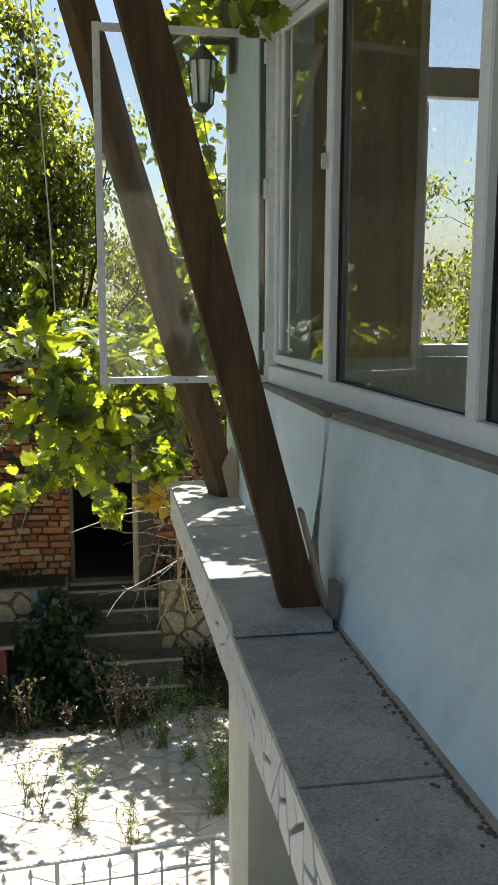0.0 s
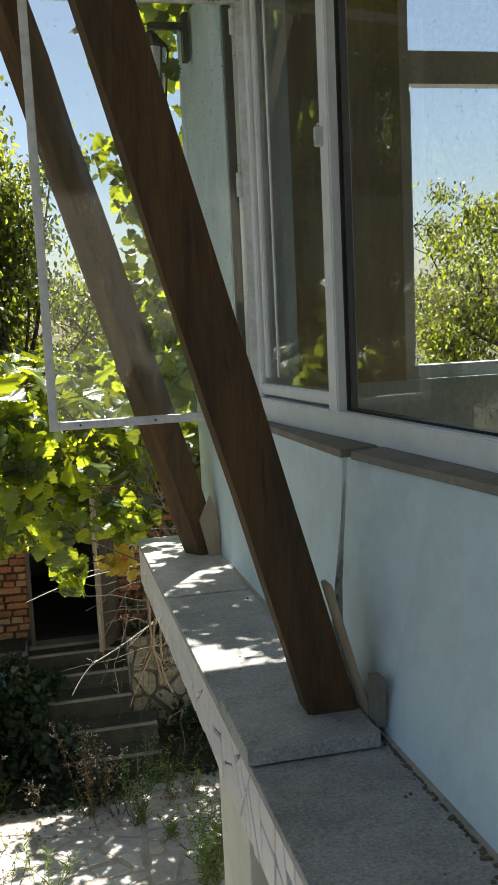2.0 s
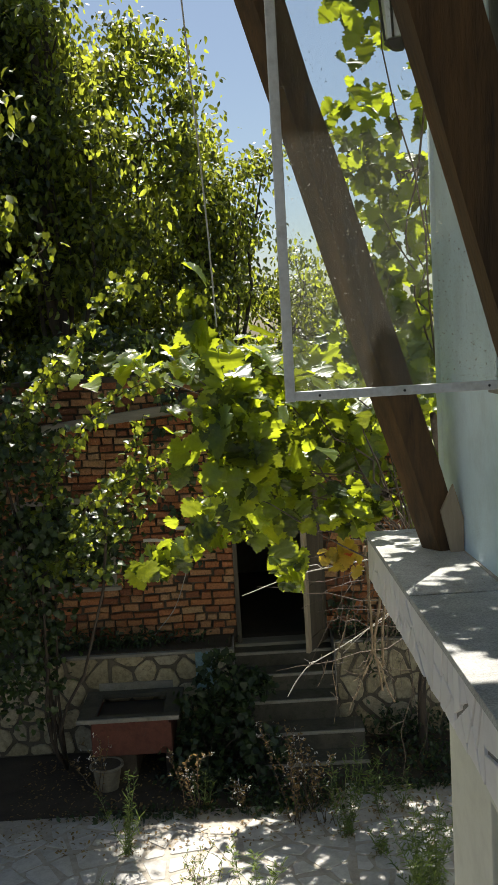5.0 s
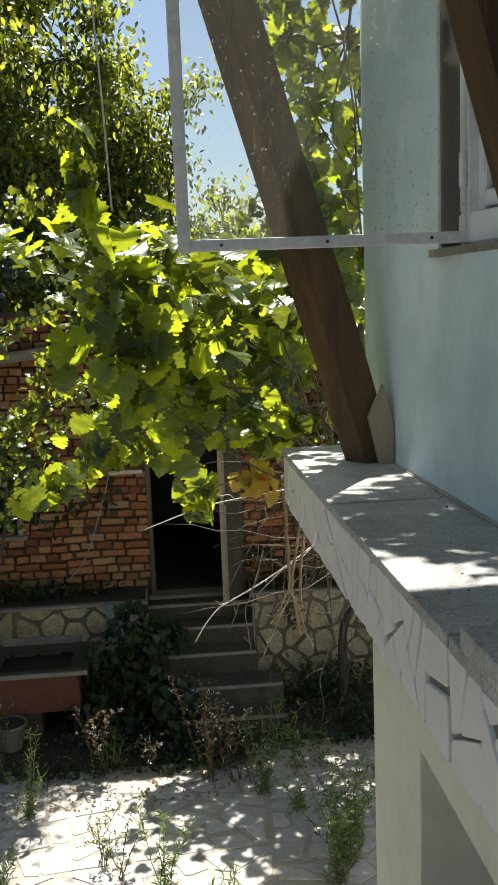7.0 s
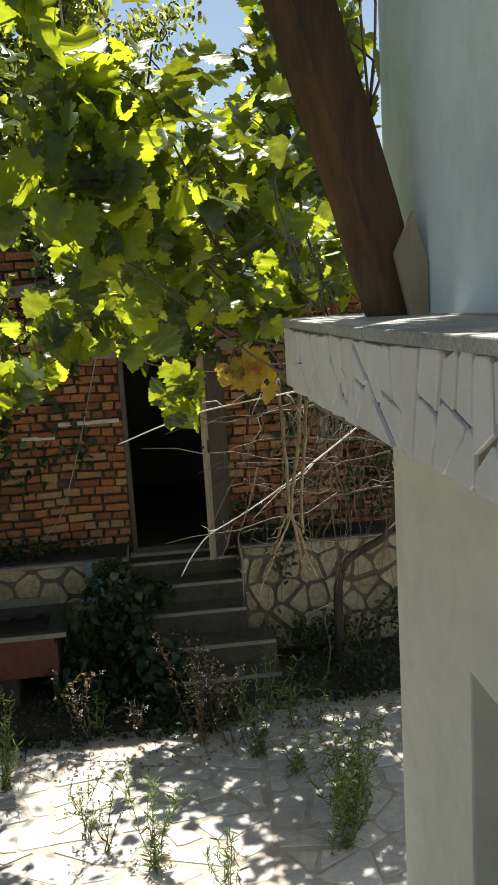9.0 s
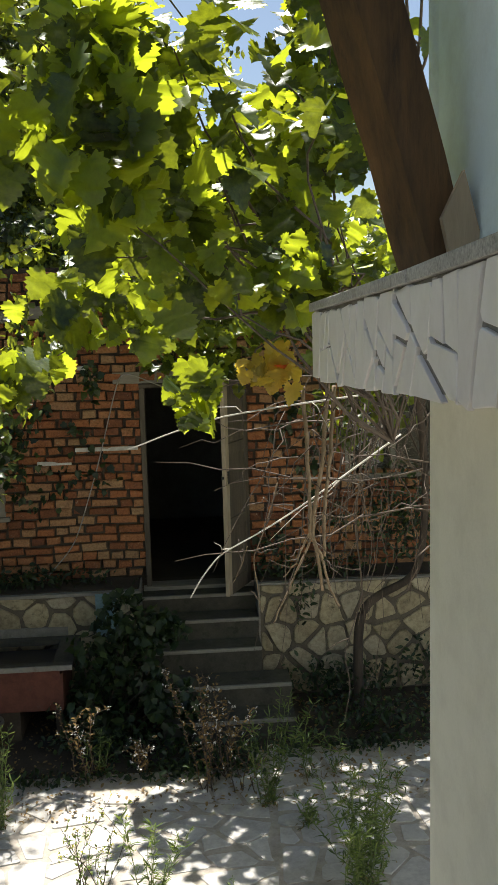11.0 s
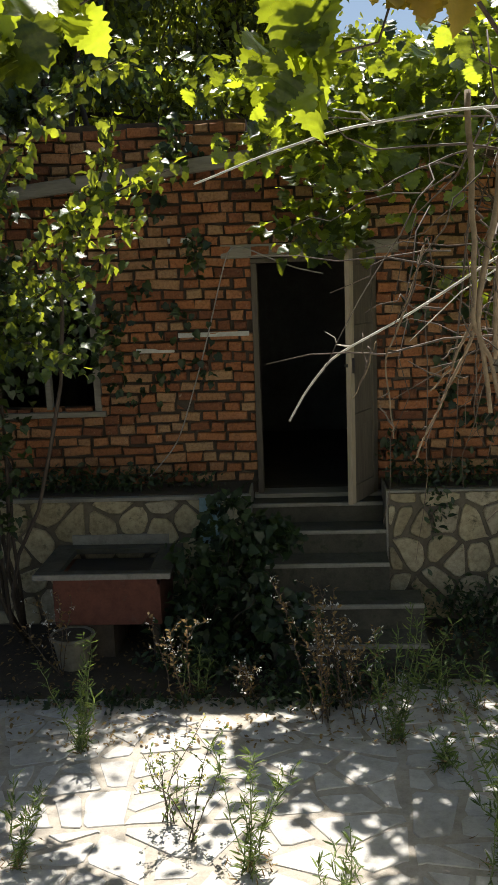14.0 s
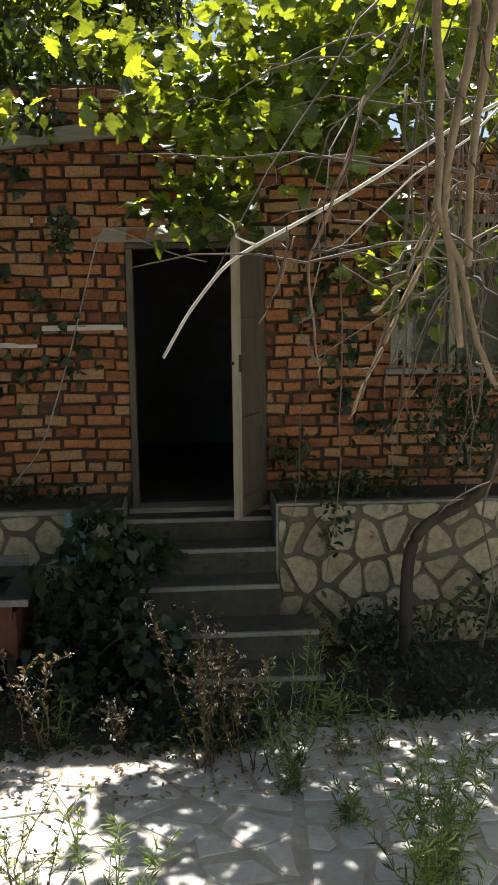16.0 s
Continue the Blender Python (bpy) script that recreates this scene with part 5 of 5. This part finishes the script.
tree(-1.0, 16.0, 0.0, 7.0, (1.6, 1.4, 1.5), 12000, 103, "smaller tree with a thin sunlit crown", limbs=10)
tree(-0.35, 15.5, 0.0, 10.0, (0.62, 0.6, 1.25), 5200, 112, "slender tree with a thin sunlit crown beside the walnut", limbs=12)
tree(2.0, 18.0, 0.0, 6.0, (2.2, 1.8, 1.4), 13000, 104, "low spreading tree behind the ruin", limbs=10)
tree(-2.0, 21.0, 0.0, 6.5, (3.0, 1.5, 1.8), 15000, 105, "broad tree further up the slope", limbs=10)
tree(8.3, 16.0, 0.0, 7.5, (1.6, 1.6, 1.2), 14000, 106, "leafy tree beside the house", limbs=12)
tree(11.5, 22.0, 0.0, 8.0, (2.2, 2.5, 1.6), 14000, 107, "leafy tree further off", limbs=12)

# shrub before the terrace
r = np.random.default_rng(51)
shrub = thing("shrub", "dark leafy shrub growing before the stone terrace", "shrub", (-0.6, 10.1, 0.0))
pts = blob_points([((-0.58, 10.2, 0.60), (0.42, 0.36, 0.48), 620), ((-0.28, 10.1, 0.92), (0.36, 0.25, 0.20), 220), ((-0.78, 10.0, 0.22), (0.36, 0.3, 0.25), 220), ((-0.5, 10.3, 1.12), (0.2, 0.2, 0.14), 60), ((-0.1, 9.9, 0.35), (0.3, 0.3, 0.3), 160)], r, 0.2)
ways, flats = facing(len(pts), r, 0.8, (0, -0.2, 0), 0.6)
foliage("leaves", pts, r.uniform(0.05, 0.11, len(pts)), ways, flats, ROUND, SHRUB_LEAF, shrub)
tubes("stem", canes_to(pts, [(-0.6, 10.1, 0.0), (-0.5, 10.15, 0.0), (-0.7, 10.05, 0.0)], r, 36, 0.02, (0.009, 0.003)), BARK, shrub, sides=5, each=True)
beds = thing("bed_plants", "low dark weeds growing along the terrace beds", "weeds", (1.5, 10.9, 1.1), kind="stuff")
pts = blob_points([((-1.8, 10.95, 1.2), (1.3, 0.12, 0.12), 700), ((1.3, 10.9, 1.2), (0.6, 0.15, 0.16), 350), ((1.1, 10.6, 1.0), (0.12, 0.1, 0.32), 70), ((1.4, 10.5, 0.25), (0.6, 0.3, 0.22), 500), ((2.4, 10.5, 0.35), (0.6, 0.25, 0.3), 420), ((-0.6, 9.75, 0.12), (0.6, 0.3, 0.14), 500), ((0.3, 9.55, 0.08), (0.8, 0.25, 0.12), 420), ((1.6, 9.9, 0.15), (0.8, 0.3, 0.2), 500), ((-1.3, 9.32, 0.03), (0.9, 0.14, 0.06), 320), ((0.0, 9.34, 0.04), (0.7, 0.16, 0.08), 420), ((1.5, 9.6, 0.04), (0.9, 0.12, 0.08), 320), ((0.85, 10.95, 1.4), (0.2, 0.1, 0.25), 90), ((2.05, 10.6, 1.75), (0.5, 0.3, 0.5), 800)], r, 0.1)
ways, flats = facing(len(pts), r, 0.8, (0, -0.2, 0), 0.6)
foliage("leaves", pts, r.uniform(0.03, 0.08, len(pts)), ways, flats, OVAL, SHRUB_LEAF, beds)


ivy = thing("wall_sprigs", "dark creeper sprigs clinging to the brick wall", "creeper", (0.9, HY - 0.05, 1.2), kind="stuff")
spots = [(1.05, 2.95), (0.98, 2.45), (1.25, 2.2), (1.3, 1.85), (1.1, 2.75), (0.85, 1.35), (1.45, 2.6), (-1.05, 2.1), (-0.75, 2.12), (-1.25, 2.75), (-1.1, 3.4), (-0.95, 2.5), (-1.35, 1.9), (-0.9, 3.75), (-1.5, 2.5), (0.0, 3.2), (0.35, 3.25), (1.5, 1.6)]
pts = np.concatenate([np.array((x, HY - 0.06, z)) + r.normal(0, 1, (16, 3)) * np.array((0.08, 0.02, 0.09)) for x, z in spots])
ways, flats = drooping(len(pts), r, 0.9)
foliage("leaves", pts, r.uniform(0.04, 0.095, len(pts)), ways, flats, ROUND, SHRUB_LEAF, ivy)


def weed(x, y, height, stems, seed, kind="green"):
    """An upright weed: wiry stems with narrow leaves and small heads."""
    r = np.random.default_rng(seed)
    names = {"green": ("tall green weed with narrow leaves growing from a paving joint", WEED_LEAF), "dry": ("dry brown weed with pale seed heads", WEED_DRY), "thin": ("thin pale wiry weed growing from a paving joint", WEED_LEAF)}
    ob = thing("weed", names[kind][0], "weed", (x, y, 0.0), "weeds in the paving")
    lines, heads = [], []
    for i in range(stems):
        top = np.array((x + r.normal(0, 0.16) * height, y + r.normal(0, 0.12) * height, height * r.uniform(0.55, 1.0)))
        s = wander((x + r.normal(0, 0.03), y + r.normal(0, 0.03), 0.0), top, 10, 0.009, seed * 31 + i)
        lines.append((s, 0.004, 0.0015))
        if kind != "green":
            for k in range(4, 9):
                lines.append((wander(s[k], s[k] + np.array((*r.normal(0, 0.06, 2), r.uniform(0.02, 0.10))), 4, 0.006, seed + 77 * i + k), 0.002, 0.001))
                heads.append(lines[-1][0][-1])
    tubes("stem", lines, GREEN_STEM if kind == "green" else CANE, ob, sides=4, each=True)
    ls = [q[0] for q in lines]
    pts = shoots(ls, r, {"green": 0.011, "dry": 0.024, "thin": 0.022}[kind], 0.004)
    out = r.normal(0, 1, (len(pts), 3)) * np.array((1, 1, 0.3)) + np.array((0, 0, 0.7))
    flats = r.normal(0, 0.6, (len(pts), 3)) + np.array((0, 0, 0.8))
    foliage("leaves", pts, r.uniform(0.03, 0.085, len(pts)) * (1.0 if kind == "green" else 0.5 if kind == "dry" else 0.4), out, flats, BLADE if kind == "green" else OVAL, names[kind][1], ob)
    if heads:
        h = np.array(heads)[r.integers(len(heads), size=3 * len(heads))] + r.normal(0, 0.008, (3 * len(heads), 3))
        w, f = facing(len(h), r)
        foliage("seed_head", h, r.uniform(0.012, 0.028, len(h)), w, f, OVAL, PETAL if kind == "dry" else FLOWER, ob)
    if kind == "green":
        b = np.array((x, y, 0.05)) + r.normal(0, 1, (40, 3)) * np.array((0.06, 0.06, 0.03))
        b[:, 2] = np.abs(b[:, 2])
        w, f = facing(len(b), r)
        foliage("withered_leaves", b, r.uniform(0.03, 0.06, len(b)), w, f, BLADE, WEED_DRY, ob, "rusty withered leaves")
    return ob


for i, (x, y, h, n, k) in enumerate([(-1.35, 8.70, 0.62, 7, "green"), (-0.24, 7.52, 0.62, 7, "green"), (-0.55, 7.80, 0.45, 4, "thin"), (-0.72, 7.95, 0.42, 4, "thin"), (0.58, 8.80, 0.72, 9, "green"), (1.08, 7.75, 0.66, 13, "green"),
                                     (0.98, 7.50, 0.45, 9, "green"), (1.22, 8.0, 0.55, 9, "green"), (0.15, 9.05, 0.85, 7, "dry"), (0.28, 9.25, 0.75, 6, "dry"), (-0.78, 9.30, 0.55, 4, "dry"), (-0.70, 9.40, 0.30, 5, "green"), (0.95, 9.1, 0.40, 3, "green"),
                                     (1.15, 9.2, 0.42, 3, "green"), (-1.42, 7.55, 0.42, 5, "green"), (0.20, 7.2, 0.38, 5, "green"), (0.85, 8.45, 0.18, 6, "green"), (-0.35, 9.35, 0.25, 5, "dry"), (-1.75, 9.75, 0.55, 4, "dry"), (0.40, 9.0, 0.5, 5, "dry")]):
    weed(x, y, 1.3 * h, n, 200 + i, k)

r = np.random.default_rng(71)
litter = thing("leaf_litter", "dry fallen leaves scattered over soil and paving", "leaf litter", (0.0, 9.6, 0.0), kind="stuff")
n = 2600
pts = np.stack([r.uniform(-2.6, 2.6, n), 10.6 - 1.9 * r.uniform(0, 1, n) ** 1.2, r.uniform(0.012, 0.022, n)], 1)
ways = r.normal(0, 1, (n, 3)) * np.array((1, 1, 0.12))
flats = r.normal(0, 0.25, (n, 3)) + np.array((0, 0, 1.0))
foliage("leaves", pts, r.uniform(0.012, 0.05, n), ways, flats, OVAL, WEED_DRY, litter)

# ---- pieces of walls and paving ----
r = np.random.default_rng(61)
lay("marble_chip", CHIPS, MARBLE, MARBLE, ledge, 300, first=lambda p: abs(p[0][0][1] - 4.2))

bricks = []
course, z = 0.0865, 1.10
row = 0
while z < TOP - 0.03:
    x = -3.3 + (0.06 if row % 2 else 0.0)
    while x < 3.2:
        w = 0.24 if r.uniform() < 0.25 else r.choice((0.105, 0.125, 0.155))
        w *= r.uniform(0.94, 1.04)
        x1 = x + w
        top = TOP if x < -0.45 else 3.92 - 0.10 * (x + 0.45) + 0.06 * math.sin(9 * x)
        parts = [(x, x1)]
        for h in holes(x - 0.01, x1 + 0.01, z, z + 0.065):
            parts = [q for a, b in parts for q in ((a, min(b, h[0])), (max(a, h[1]), b)) if q[1] - q[0] > 0.03]
        if z + 0.06 < top:
            for a, b in parts:
                bricks.append((a, b, z, r.normal(0, 0.010), r.normal(0, 1.9), r.uniform(0.060, 0.074)))
        x = x1 + r.uniform(0.015, 0.032)
    z += course
    row += 1
bricks.sort(key=lambda q: abs(0.5 * (q[0] + q[1]) - 0.15) + 0.4 * abs(q[2] - 2.0))


def brick_rows(a, b, z, proud, tilt, h, seed):
    q = np.random.default_rng(seed)
    c, s = math.cos(radians(tilt)), math.sin(radians(tilt))
    v = []
    wave = 0.012 * math.sin(1.7 * a + 2.0 * z) + 0.006 * math.sin(5.1 * a)
    for w, ins in ((0.09, 0.0), (-0.004, 0.0), (-0.010, 0.007)):
        for u, t in ((a + ins, ins), (b - ins, ins), (b - ins, h - ins), (a + ins, h - ins)):
            du = u - (a + b) / 2
            v.append(((a + b) / 2 + du * c - (t - h / 2) * s + q.normal(0, 0.0035), HY + w + proud + q.normal(0, 0.003), z + wave + h / 2 + du * s + (t - h / 2) * c + q.normal(0, 0.0035)))
    f = [(8, 9, 10, 11)] + [(o + i, o + (i + 1) % 4, o + 4 + (i + 1) % 4, o + 4 + i) for o in (0, 4) for i in range(4)]
    return v, [q[::-1] for q in f]


lay("brick", [brick_rows(*q, seed=i) for i, q in enumerate(bricks)], BRICK, BRICK_FAR, wall, 300)

for owner, x0, x1, z1, n in ((terrace_l, -3.6, -0.41, 1.055, 62), (terrace_r, 0.73, 3.6, 1.075, 54)):
    stones = [slab(soften(p, r, 0.25, 0.004), -0.02, r.uniform(0.010, 0.028), lambda u, v, w: (u, 10.77 - w, v), 0.008) for p in cells([(x0, 0.02), (x1, 0.02), (x1, z1), (x0, z1)], n, 0.030, r)]
    stones = [(v, [q[::-1] for q in f]) for v, f in stones]
    lay("stone", stones, STONE, STONE, owner, 300)

structure("ground_bed", boxes((-4.5, 0.5, 9.40, 10.77, -0.02, 0.001), (0.5, 4.5, 9.66, 10.77, -0.02, 0.001)), SOIL, "dark earth with leaf litter before the terrace", "soil")
paving = structure("pavement", boxes((-4.5, 4.5, 4.81, 9.755, -0.028, -0.004)), JOINT, "crazy paving of pale angular flagstones with earth joints", "paving")
# Unseen strip, added to throw sunlight up at the wall and pier.
structure("pavement_bounce", boxes((-4.5, -0.76, -3.0, 4.805, -0.028, -0.002)), JOINT, "unseen pale cemented strip added to bounce sunlight onto the house", "paving")
flags = []
for p in shards([(-4.4, 4.9), (4.4, 4.9), (4.4, 9.75), (-4.4, 9.75)], 0.075, 0.042, r):
    c = np.mean(np.array(p), 0)
    if abs(area(p)) > 0.006 and c[1] < 9.22 + 0.14 * math.sin(3.1 * c[0]) + 0.06 * math.sin(11.0 * c[0]) + (0.35 if c[0] > 0.55 else 0.0):
        flags.append(slab(soften(p, r, 0.16, 0.010), -0.02, r.uniform(0.000, 0.005), lambda u, v, w: (u, v, w), 0.004))
lay("flagstone", flags, FLAG, FLAG_FAR, paving, 300, first=lambda p: abs(p[0][0][0]) + 0.7 * abs(p[0][0][1] - 8.2))
